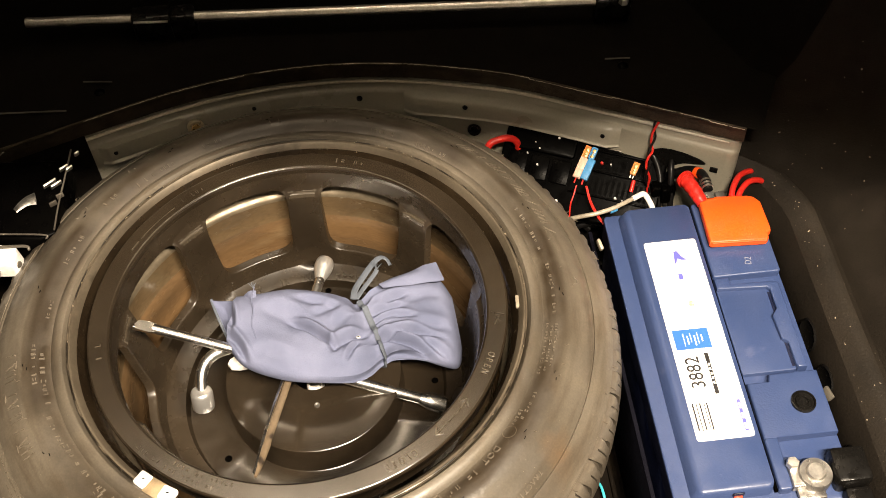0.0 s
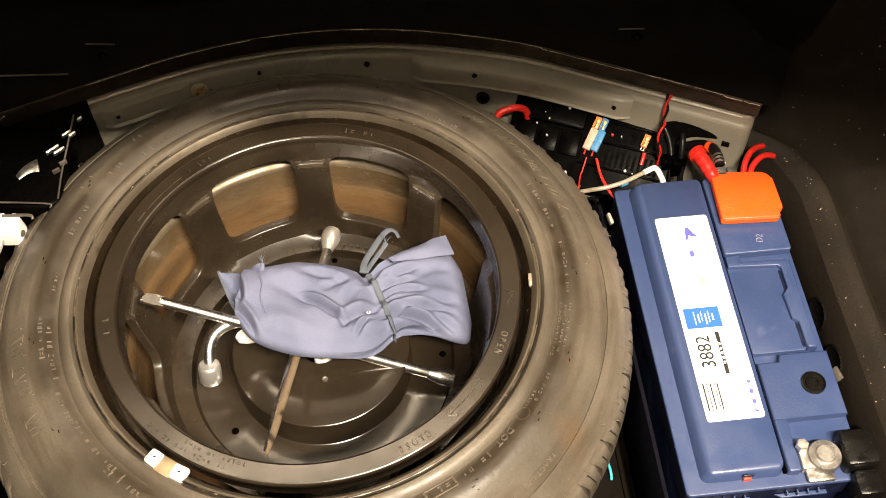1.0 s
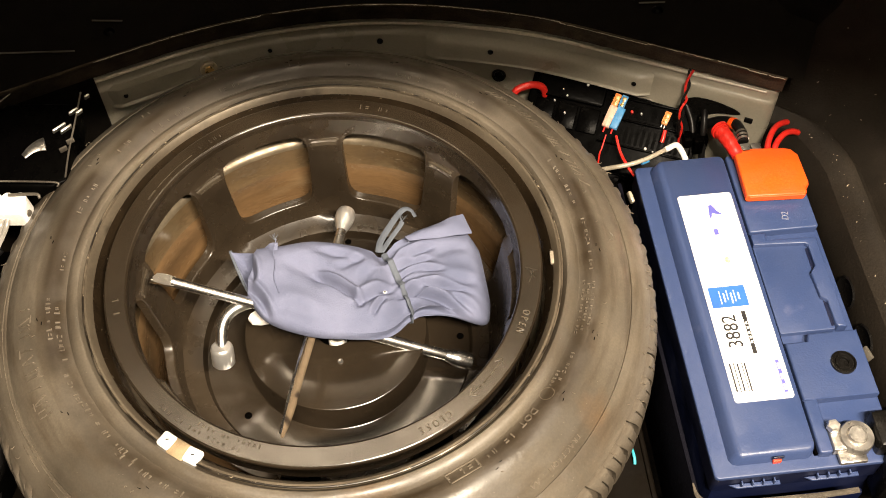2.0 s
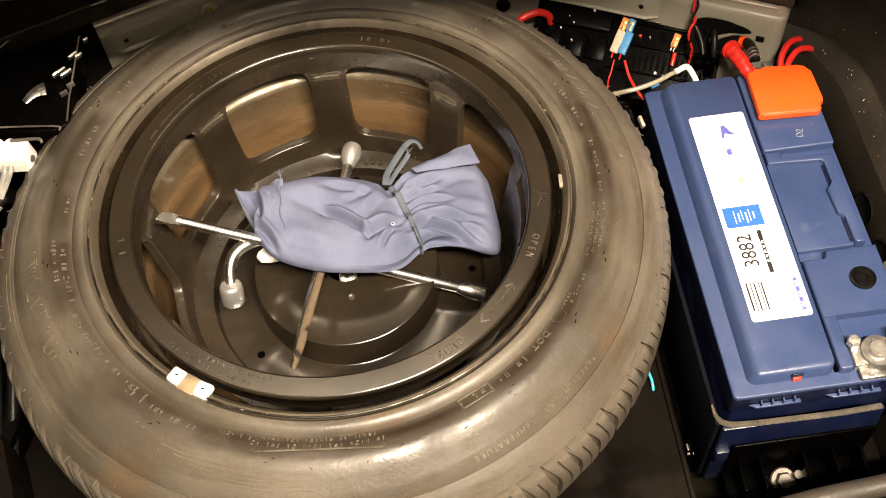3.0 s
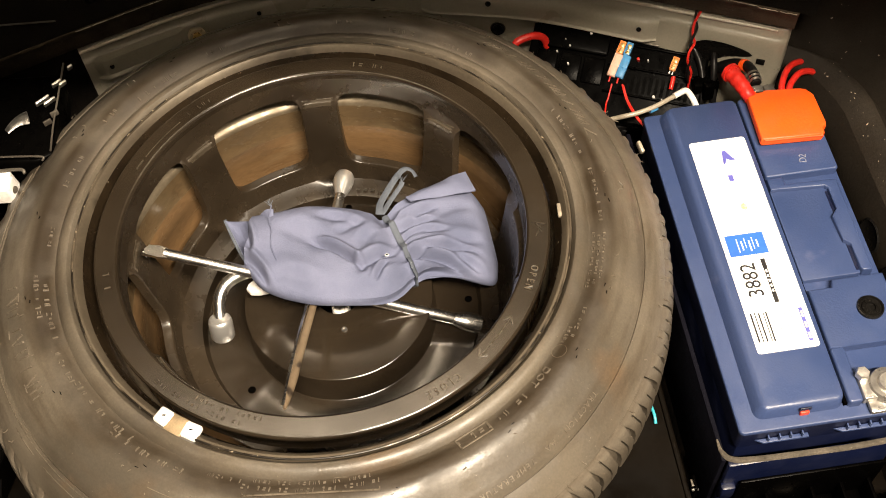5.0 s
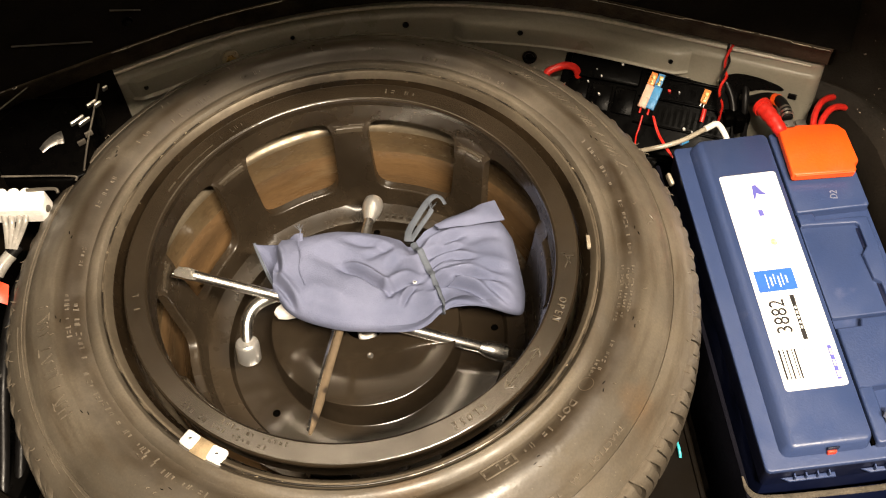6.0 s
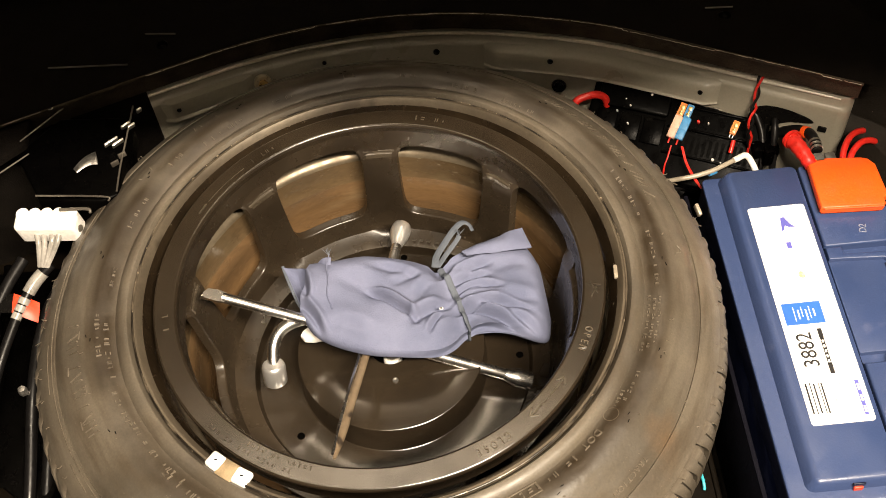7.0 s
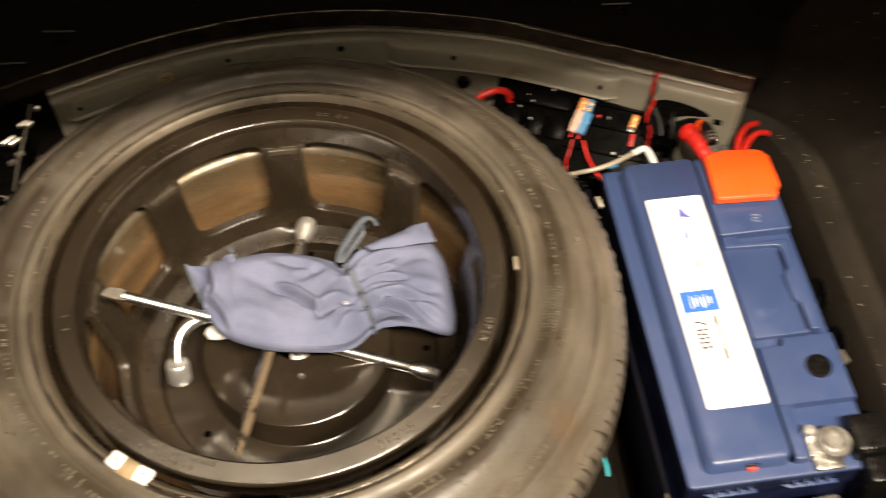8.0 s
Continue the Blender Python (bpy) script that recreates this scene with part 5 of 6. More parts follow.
for k, (x, w, m) in enumerate(((0.3672, 0.0015, INKBLACK), (0.3712, 0.0008, INKBLACK), (0.3745, 0.0013, INKBLACK), (0.3790, 0.0007, INKBLACK), (0.3812, 0.0013, INKBLACK), (0.3862, 0.0009, INKGREY), (0.3885, 0.0006, INKGREY), (0.3902, 0.0010, INKGREY), (0.3952, 0.0008, INKGREY), (0.3972, 0.0010, INKGREY), (0.4000, 0.0006, INKGREY), (0.4026, 0.0009, INKGREY))):
    ink("fine_print", x, x + w, -0.1345 + 0.002 * rng.random(), -0.1025 - 0.002 * rng.random(), m)
for k in range(7):
    ink("fine_print", 0.4030, 0.4034 + 0.0002 * (k % 3), -0.0880 + 0.0065 * k, -0.0835 + 0.0065 * k, INKGREY)
ink("violet_strip", 0.4112, 0.4146, -0.1385, -0.1045, INKVIOLET)
for k in range(3):
    bpart("panel_print", box(0.4118, 0.4140, -0.1365 + 0.011 * k, -0.1300 + 0.011 * k, INK, INK + 0.0002, 0), INKGREY, label, "", False)
bpart("emblem", moved(prism([(-0.0070, -0.0075), (-0.0015, 0.0085), (0.0020, 0.0085), (0.0045, -0.0010), (0.0078, -0.0060), (0.0015, -0.0040), (-0.0012, -0.0012), (-0.0042, -0.0058)], -0.0001, 0.0001, 0), Matrix.Translation((0.3955, 0.0705, INK)) @ pose(0, 0, 0, 0, 0, 12)), INKVIOLET, label, "", False)
ink("emblem", 0.3905, 0.3950, 0.0418, 0.0490, INKVIOLET)
# tiny yellowish emblem printed on the label, drawn as a mottled oval
bpart("stain", moved(revolve([(0, 0.0001), (0.0034, 0.0001)], 16), Matrix.Translation((0.3955, 0.0105, INK - 0.0001)) @ Matrix.Diagonal((0.9, 1.2, 1, 1))), mat("yellowish_emblem_ink", (0.50, 0.46, 0.22), 0.5, second=(0.66, 0.63, 0.5), scale=250, mix=(0.45, 0.6)), label)
bpart("deck_mark", moved(moved(text_bm("D2", 0.0100, 0.0002), Matrix.Diagonal((0.85, 1.0, 1, 1))), Matrix.Translation((0.4690, 0.0590, -0.0819)) @ pose(0, 0, 0, 0, 0, 78)), mat("faint_paint_pen", (0.24, 0.25, 0.31), 0.6, second=(0.10, 0.12, 0.2), scale=300), None, "faint pale mould mark")
bpart("lock_tab", box(0.3850, 0.3930, BY0 + 0.0085, BY0 + 0.0125, -0.0925, -0.0865, 0.0008), REDTAG, None, "small red lock tab")
bpart("tab_notch", box(0.3838, 0.3942, BY0 + 0.0098, BY0 + 0.0112, -0.0862, -0.0806, 0.0006), BLUEDARK)
for x0, x1 in ((0.3460, 0.3930), (0.4160, 0.4660)):
    clip = bpart("rib_ledge", prism([(x0, BY0 - 0.0005), (x1, BY0 - 0.0005), (x1, BY0 - 0.0045), (x0 + 0.007, BY0 - 0.0045)], -0.1100, -0.1080, 0.0005), BLUE)
    for k in range(4):
        bpart("rib", box(x0 + 0.010 + 0.010 * k, x0 + 0.0115 + 0.010 * k, BY0 - 0.004, BY0 - 0.0003, -0.1080, -0.1015, 0.0003), BLUE, clip)

# terminal at the near corner
term = thing("terminal_clamp", (0.459, -0.190, -0.092), "grey lead battery clamp on the terminal post", "battery clamp")
TM = Matrix.Translation((-0.459, 0.190, 0.092))
part("clamp_ring", moved(moved(revolve([(0.0092, 0.0), (0.0092, 0.014), (0.0148, 0.014), (0.0158, 0.012), (0.0158, 0.0)], 28), Matrix.Translation((0.463, -0.189, -0.091))), TM), TERMINAL, term)
part("post", moved(moved(revolve([(0.0, 0.0175), (0.0082, 0.0175), (0.0092, 0.0155), (0.0095, 0.0)], 24), Matrix.Translation((0.463, -0.189, -0.091))), TM), SATIN, term)
part("clamp_ear", moved(box(0.4400, 0.4530, -0.2000, -0.1760, -0.091, -0.0795, 0.002), TM), TERMINAL, term)
part("clamp_foot", moved(box(0.4440, 0.4700, -0.2105, -0.1960, -0.0915, -0.0860, 0.002), TM), TERMINAL, term)
part("clamp_bolt", moved(tube([(0.4440, -0.1730, -0.0840), (0.4440, -0.1970, -0.0840)], 0.0036, 12, 0), TM), SATIN, term)
part("clamp_nut", moved(moved(revolve([(0, 0.006), (0.0055, 0.006), (0.0062, 0.005), (0.0062, 0)], 6), axis_pose((0.4440, -0.178, -0.0790), (0.4440, -0.178, 0.0))), TM), SATIN, term)
cap = part("clamp_cover", joined(box(0.4790, 0.5120, -0.2040, -0.1690, -0.1000, -0.0700, 0.004), box(0.4850, 0.5100, -0.2300, -0.2050, -0.1450, -0.0800, 0.004)), BLACKP)
tagged(cap, "black plastic cable cover beside the battery clamp", "cover")

# orange cover and positive cables
cover = thing("terminal_cover", (0.466, 0.106, -0.092), "bright orange plastic cover over the positive terminal", "cover")
VM = Matrix.Translation((-0.466, -0.106, 0.092))
part("cover_shell", moved(prism([(0.4335, 0.1420), (0.4315, 0.0800), (0.4345, 0.0780), (0.4915, 0.0752), (0.4945, 0.0780), (0.4950, 0.0850), (0.4990, 0.0872), (0.4998, 0.0915), (0.4990, 0.1270), (0.4935, 0.1350), (0.4870, 0.1375)], -0.0775, -0.0690, 0.0022, 3), VM), ORANGE, cover)
part("cover_skirt", moved(prism([(0.4355, 0.1400), (0.4340, 0.0812), (0.4915, 0.0782), (0.4960, 0.0900), (0.4960, 0.1260), (0.4850, 0.1360)], -0.0835, -0.0775, 0), VM), ORANGE, cover)
part("cover_lip", moved(tube([(0.4340, 0.0783, -0.0705), (0.4915, 0.0754, -0.0705)], 0.0013, 8, 0), VM), ORANGE, cover)
boot = thing("cable_boot", (0.432, 0.155, -0.085), "red rubber boot on the positive battery cable", "cable")
TB = Matrix.Translation((-0.432, -0.155, 0.085))
part("boot_sleeve", moved(tube([(0.4262, 0.1735, -0.0730), (0.4278, 0.1685, -0.0720), (0.4325, 0.1520, -0.0710), (0.4380, 0.1360, -0.0745)], lambda t: 0.0094 - 0.0026 * t + 0.0003 * math.sin(38 * t), 18, 10), TB), RED, boot)
part("boot_collar", moved(tube([(0.4264, 0.1731, -0.0729), (0.4275, 0.1697, -0.0722)], 0.0102, 18, 0), TB), RED, boot)
clampc = thing("cable_terminal", (0.446, 0.155, -0.085), "black cable end with an orange band and a crimped metal lug", "cable")
TC = Matrix.Translation((-0.446, -0.155, 0.085))
part("cable_end", moved(tube([(0.4200, 0.2100, -0.1100), (0.4340, 0.1920, -0.0830), (0.4440, 0.1760, -0.0700), (0.4470, 0.1620, -0.0680), (0.4465, 0.1500, -0.0690)], 0.0056, 14, 8), TC), CABLE, clampc)
part("orange_band", moved(tube([(0.4415, 0.1800, -0.0725), (0.4440, 0.1757, -0.0699)], 0.0062, 14, 0), TC), ORANGE, clampc)
for k in range(3):
    y = 0.1625 - 0.0045 * k
    part("crimp_ring", moved(tube([(0.4468, y, -0.0682), (0.4467, y - 0.0022, -0.0682)], 0.0061, 14, 0), TC), SATIN if k else GREY, clampc)
part("lug", moved(box(0.4410, 0.4520, 0.1360, 0.1480, -0.0755, -0.0690, 0.0015), TC), TERMINAL, clampc)
part("lug", moved(box(0.4540, 0.4650, 0.1370, 0.1500, -0.0780, -0.0720, 0.002), TC), TERMINAL, clampc)
for k, pts in enumerate((((0.4720, 0.1300, -0.0850), (0.4760, 0.1520, -0.0790), (0.4900, 0.1720, -0.0760), (0.5120, 0.1830, -0.0850), (0.5300, 0.1880, -0.1100)), ((0.4790, 0.1300, -0.0850), (0.4830, 0.1480, -0.0800), (0.4970, 0.1620, -0.0770), (0.5150, 0.1680, -0.0850), (0.5320, 0.1720, -0.1100)))):
    o = part("red_cable", tube(pts, 0.0034, 12, 8), RED)
    tagged(o, "thick red insulated cable behind the orange cover", "cable", "red battery cables")
o = part("red_cable", tube([(0.2080, 0.2480, -0.125), (0.2130, 0.2570, -0.100), (0.2190, 0.2640, -0.0860), (0.2300, 0.2670, -0.0825), (0.2420, 0.2690, -0.0835), (0.2520, 0.2700, -0.0920), (0.2560, 0.2700, -0.1120)], 0.0042, 12, 8), RED)
tagged(o, "thick red insulated cable running behind the tyre", "cable", "red battery cables")

# vent elbow and drain tube
elbow = thing("vent_hose", (0.370, 0.150, -0.095), "milky drain hose with a white elbow at the battery", "hose")
EM = Matrix.Translation((-0.370, -0.150, 0.095))
part("hose", moved(tube([(0.2850, 0.1560, -0.1050), (0.3030, 0.1470, -0.0900), (0.3230, 0.1455, -0.0850), (0.3420, 0.1490, -0.0830), (0.3600, 0.1560, -0.0820), (0.3680, 0.1592, -0.0812)], 0.0025, 12, 8), EM), CLEARTUBE, elbow)
part("elbow", moved(tube([(0.3655, 0.1582, -0.0814), (0.3700, 0.1600, -0.0812), (0.3775, 0.1630, -0.0810), (0.3810, 0.1600, -0.0810), (0.3850, 0.1500, -0.0850), (0.3870, 0.1420, -0.0900)], 0.0032, 12, 6), EM), WHITEP, elbow, "white plastic elbow")
tagged(part("wire_clip", moved(box(-0.002, 0.002, -0.0065, 0.0065, -0.002, 0.007, 0.0015), Matrix.Translation((0.3225, 0.1180, -0.108)) @ pose(0, 0, 0, 20, 0, 15)), CLEARTUBE), "pale plastic clip between tyre and battery", "clip")
tagged(part("blue_ferrule", moved(tube([(0, 0, 0), (0.008, 0.003, 0.0)], 0.0032, 12, 0), Matrix.Translation((0.3400, 0.1530, -0.0930))), FUSEB), "small blue cable ferrule by the hose", "ferrule")
for k, pts in enumerate((((0.3110, 0.1998, -0.098), (0.3056, 0.1893, -0.106), (0.3017, 0.1825, -0.115), (0.3000, 0.1700, -0.150)), ((0.3214, 0.1971, -0.098), (0.3229, 0.1795, -0.104), (0.3272, 0.1598, -0.106), (0.3332, 0.1455, -0.108)), ((0.3226, 0.1971, -0.0985), (0.3245, 0.1800, -0.105), (0.3290, 0.1605, -0.1065), (0.3345, 0.1465, -0.110)))):
    o = part("red_wire", tube(pts, 0.0009, 8, 8), RED)
    tagged(o, "thin red wire from the fuse holders", "wire", "thin red wires")


# ---- fuse box behind the tyre ----
FB = Vector((0.331, 0.221, -0.105))
fb = thing("fuse_box", FB, "black plastic fuse box with coloured blade fuses", "fuse box")
turn = pose(0, 0, 0, 0, 0, -24) @ pose(0, 0, 0, 30, 0, 0)
fb.rotation_euler = turn.to_euler()
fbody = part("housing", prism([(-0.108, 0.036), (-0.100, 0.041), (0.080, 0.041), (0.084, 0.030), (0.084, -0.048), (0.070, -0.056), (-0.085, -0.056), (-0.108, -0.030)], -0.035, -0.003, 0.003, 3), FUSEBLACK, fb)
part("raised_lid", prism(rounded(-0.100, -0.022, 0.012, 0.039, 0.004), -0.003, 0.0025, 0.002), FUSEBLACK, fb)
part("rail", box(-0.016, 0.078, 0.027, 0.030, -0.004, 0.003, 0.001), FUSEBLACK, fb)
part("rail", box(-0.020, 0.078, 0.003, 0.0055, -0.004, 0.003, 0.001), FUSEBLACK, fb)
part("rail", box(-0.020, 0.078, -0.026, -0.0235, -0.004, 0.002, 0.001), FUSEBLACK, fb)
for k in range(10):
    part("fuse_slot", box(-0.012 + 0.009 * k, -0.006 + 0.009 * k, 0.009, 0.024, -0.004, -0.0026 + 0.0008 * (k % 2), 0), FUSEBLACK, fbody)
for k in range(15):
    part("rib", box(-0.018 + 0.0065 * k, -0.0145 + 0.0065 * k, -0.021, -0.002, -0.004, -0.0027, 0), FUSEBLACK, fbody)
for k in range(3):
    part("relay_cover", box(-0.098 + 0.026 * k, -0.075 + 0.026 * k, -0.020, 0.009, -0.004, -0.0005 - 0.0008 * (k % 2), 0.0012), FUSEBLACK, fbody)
part("edge_glint", box(0.014, 0.030, 0.0325, 0.0335, -0.003, 0.0008, 0.0003), GREY, fb)
for x, y, r in ((-0.0441, 0.0331, 0.0022), (-0.0638, 0.0162, 0.0017), (-0.0766, 0.008, 0.0015), (-0.062, -0.0033, 0.0016), (-0.0700, 0.0225, 0.0011), (0.0352, -0.0226, 0.0024), (0.0440, -0.0240, 0.0014), (0.0215, 0.0150, 0.0014), (-0.030, -0.040, 0.0022)):
    part("screw_head", moved(revolve([(0, 0.0050), (r * 0.5, 0.0046), (r * 0.72, 0.0035), (r * 0.72, -0.004)], 14), Matrix.Translation((x, y, 0.0))), WHITEP, fb, "pale screw head")
part("red_dot", moved(revolve([(0, 0.0035), (0.0016, 0.003), (0.002, -0.003)], 12), Matrix.Translation((0.0108, 0.0149, 0.0))), RED, fb)


def on_box(x, y, z):
    return Matrix.Translation(FB) @ turn @ Matrix.Translation((x, y, z))


def frame_bm():
    return moved(frame_mark(0.0092, 0.0185, 0.0011, 0.0008), Matrix.Translation((0, 0, 0.0026)))


def fuse(x, y, tilt, material, label):
    f = thing("blade_fuse", (0, 0, 0), label, "fuse", "blade fuses")
    f.matrix_basis = on_box(x, y, 0.004) @ pose(0, 0, 0, 0, 0, tilt) @ Matrix.Scale(0.76, 4)
    part("fuse_body", box(-0.0046, 0.0046, -0.0105, 0.0100, -0.005, 0.002, 0.0012), material, f)
    part("fuse_link", joined(box(-0.0026, 0.0026, 0.001, 0.0065, 0.002, 0.0026, 0.0003), box(-0.0010, 0.0010, -0.006, 0.002, 0.002, 0.0026, 0.0002), box(-0.0026, 0.0026, -0.0075, -0.0035, 0.002, 0.0026, 0.0003)), BRASS, f)
    part("fuse_rim", frame_bm(), material, f)
    for sx in (-1, 1):
        part("fuse_blade", box(sx * 0.0022 - 0.0007, sx * 0.0022 + 0.0007, -0.0155, -0.0095, -0.004, -0.001, 0.0003), SATIN, f)
    return f


fuse(-0.0090, 0.0232, -10, FUSEO, "orange blade fuse in a pink holder")
fuse(-0.0012, 0.0230, -10, FUSEB, "blue blade fuse in a blue holder")
fuse(0.0495, 0.0161, -10, FUSEO, "single orange blade fuse in the fuse box")
for x, y, material, lab in ((-0.0112, 0.0068, FUSEP, "pink plastic add-a-fuse holder with a red wire"), (-0.0024, 0.0066, FUSEB, "blue plastic add-a-fuse holder with a red wire")):
    h = thing("fuse_holder", (0, 0, 0), lab, "fuse holder", "fuse holders")
    h.matrix_basis = on_box(x, y, 0.004) @ pose(0, 0, 0, 0, 0, -10) @ Matrix.Scale(0.76, 4)
    part("holder_body", box(-0.0060, 0.0060, -0.0215, 0.0125, -0.006, 0.003, 0.0012), material, h)
    part("holder_step", box(-0.0052, 0.0052, -0.0205, -0.006, 0.003, 0.0045, 0.0008), material, h)
    part("wire_sleeve", tube([(0, -0.0215, 0), (0, -0.0245, -0.001), (0.0003, -0.029, -0.002)], 0.0014, 10, 4), RED, h)
o = part("fuse_lead", tube([(0.3775, 0.1990, -0.0990), (0.3750, 0.1935, -0.1025), (0.3725, 0.1885, -0.1065)], 0.0024, 10, 6), RED)
tagged(o, "short red fuse lead", "wire", "thin red wires")
# wire pair over the wall, and black looms behind the battery
for k, (m, lab) in enumerate(((RED, "red wire of the twisted pair over the wall"), (CABLE, "black wire of the twisted pair over the wall"))):
    line = []
    base = spline([(0.4120, 0.2500, -0.0300), (0.4085, 0.2380, -0.0330), (0.4010, 0.2240, -0.0420), (0.3960, 0.2100, -0.0560), (0.3900, 0.1960, -0.0640), (0.3900, 0.1900, -0.0850), (0.3950, 0.1880, -0.1200)], 5)
    for i, c in enumerate(base):
        a = i * 0.75 + math.pi * k
        line.append(c + Vector((0.0022 * math.cos(a), 0.0006, 0.0022 * math.sin(a))))
    o = part("twisted_wire", tube(line, 0.0014, 8, 2), m)
    tagged(o, lab, "wire", "twisted pair")
for k, pts in enumerate((((0.398, 0.235, -0.075), (0.408, 0.205, -0.095), (0.405, 0.18, -0.12), (0.395, 0.168, -0.16)), ((0.425, 0.225, -0.08), (0.420, 0.20, -0.09), (0.418, 0.18, -0.12), (0.42, 0.16, -0.18)), ((0.30, 0.19, -0.165), (0.33, 0.185, -0.15), (0.37, 0.19, -0.15), (0.41, 0.20, -0.13)), ((0.23, 0.255, -0.15), (0.27, 0.235, -0.14), (0.30, 0.21, -0.15), (0.33, 0.19, -0.17)))):
    o = part("black_cable", tube(pts, 0.0038 if k < 2 else 0.0045, 10, 8), CABLE)
    tagged(o, "black cable loom behind the battery", "cable", "black cables")
relay = part("cable_bracket", joined(box(0.396, 0.424, 0.182, 0.198, -0.125, -0.100, 0.003), box(0.405, 0.416, 0.174, 0.184, -0.116, -0.094, 0.002)), FUSEBLACK)
tagged(relay, "black plastic cable bracket behind the battery", "bracket")
tagged(part("support_shelf", box(0.22, 0.50, 0.155, 0.30, -0.205, -0.196, 0.002), BLACKP), "black plastic shelf below the fuse box", "shelf")

# ---- battery jacket, bracket and sill ----
JACKET = mat("black_jacket_felt", (0.004, 0.004, 0.0075), 0.75, second=(0.0025, 0.0025, 0.005), scale=20, bump=0.5, bump_scale=400, spec=0.06)
jk = thing("battery_jacket", (BC.x, BC.y, PIT), "dark insulating jacket round the battery with a pale cut edge", "battery jacket")
def jacket_wall(x0, x1, y0, y1, z0, z1):
    return moved(box(x0, x1, y0, y1, z0, z1, 0.002), BM)
JZ = -0.1215
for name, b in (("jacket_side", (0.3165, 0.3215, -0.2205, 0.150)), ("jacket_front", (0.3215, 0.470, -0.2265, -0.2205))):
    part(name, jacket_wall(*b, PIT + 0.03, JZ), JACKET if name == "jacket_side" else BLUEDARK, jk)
rimline = [(0.3195, 0.140, JZ), (0.3180, 0.0, JZ), (0.3175, -0.150, JZ), (0.3178, -0.2000, JZ)]
part("side_edge", moved(tube(rimline, 0.0008, 8, 8, 0.75), BM), JACKET, jk)
rimline = [(0.3178, -0.2000, JZ), (0.3190, -0.2120, JZ), (0.3260, -0.2200, JZ), (0.345, -0.2228, JZ), (0.390, -0.2240, JZ), (0.430, -0.2245, JZ), (0.466, -0.2240, JZ + 0.002)]
part("cut_edge", moved(tube(rimline, lambda t: min(0.0030, 0.0009 + 0.008 * t), 8, 8, 0.75), BM), mat("pale_cut_foam", (0.085, 0.071, 0.054), 0.9, second=(0.05, 0.042, 0.031), scale=60, bump=0.8, bump_scale=300, grain=0.3), jk, "pale cut edge")
part("foot", moved(box(0.3200, 0.3330, -0.2330, -0.2250, -0.182, -0.160, 0.002), BM), BLUEDARK, jk)
brk = thing("battery_bracket", (0.36, -0.24, PIT + 0.012), "black metal hold-down bracket with a hexagonal bolt", "bracket")
KM = Matrix.Translation((-0.36, 0.24, -PIT))
part("plate", moved(box(0.335, 0.470, -0.262, -0.2275, -0.236, -0.230, 0.002), KM), FUSEBLACK, brk)
part("plate_flange", moved(box(0.336, 0.470, -0.2315, -0.2285, -0.230, -0.165, 0.0015), KM), FUSEBLACK, brk)
for x in (0.346, 0.366, 0.408, 0.436, 0.462):
    part("plate_rib", moved(box(x - 0.0018, x + 0.0018, -0.262, -0.231, -0.230, -0.2, 0.0012), KM), FUSEBLACK, brk)
part("bolt_washer", moved(moved(revolve([(0.004, 0.0015), (0.0115, 0.0015), (0.0125, 0.0), (0.0125, -0.002)], 26), axis_pose((0.390, -0.247, -0.2285), (0.391, -0.30, -0.12))), KM), GREY, brk)
part("bolt_head", moved(moved(revolve([(0, 0.0075), (0.0072, 0.0075), (0.0084, 0.006), (0.0084, 0.001)], 6), axis_pose((0.390, -0.247, -0.2285), (0.391, -0.30, -0.12))), KM), GREY, brk, "dull grey bolt")
part("bolt_stub", moved(tube([(0.402, -0.243, -0.229), (0.403, -0.247, -0.218)], 0.0042, 12, 0), KM), GREY, brk)
part("support_post", moved(box(0.350, 0.460, -0.258, -0.232, PIT - 0.012, -0.236, 0.002), KM), FUSEBLACK, brk)
hinge = thing("hold_down_hook", (0.300, -0.214, PIT), "small bright metal hook at the bay's step", "hook")
part("hook_plate", moved(box(0.3015, 0.3040, -0.222, -0.208, PIT, -0.178, 0.001), Matrix.Translation((-0.300, 0.214, -PIT))), FUSEBLACK, hinge)
part("hook_tongue", moved(box(0.2995, 0.3035, -0.2175, -0.2105, -0.184, -0.181, 0.0008), Matrix.Translation((-0.300, 0.214, -PIT))), GREY, hinge)
part("hook_pin", moved(tube([(0.299, -0.220, -0.184), (0.305, -0.220, -0.184)], 0.0013, 8, 0), Matrix.Translation((-0.300, 0.214, -PIT))), SATIN, hinge)
o = part("teal_wire", tube([(0.2760, -0.1160, -0.193), (0.2826, -0.1262, -0.190), (0.2842, -0.1352, -0.189), (0.2846, -0.1420, -0.190), (0.2844, -0.1470, -0.193)], 0.0015, 8, 8), TEAL)
tagged(o, "thin teal wire beside the tyre", "wire")
seal = part("sill_seal", tube([(-0.60, -0.40, -0.100), (0.0, -0.372, -0.100), (0.20, -0.345, -0.100), (0.33, -0.312, -0.103), (0.42, -0.302, -0.103), (0.52, -0.300, -0.103), (0.80, -0.31, -0.103)], 0.0095, 12, 10), mat("seal_rubber", (0.045, 0.036, 0.028), 0.55, bump=0.5, bump_scale=200))
tagged(seal, "dark rubber seal along the boot sill", "seal", kind="structure")
structure("wall_sill_bay", box(0.30, 0.80, -0.336, -0.304, PIT, -0.108, 0.004), PANDARK, "dark inner sill in front of the battery bay", "wall")

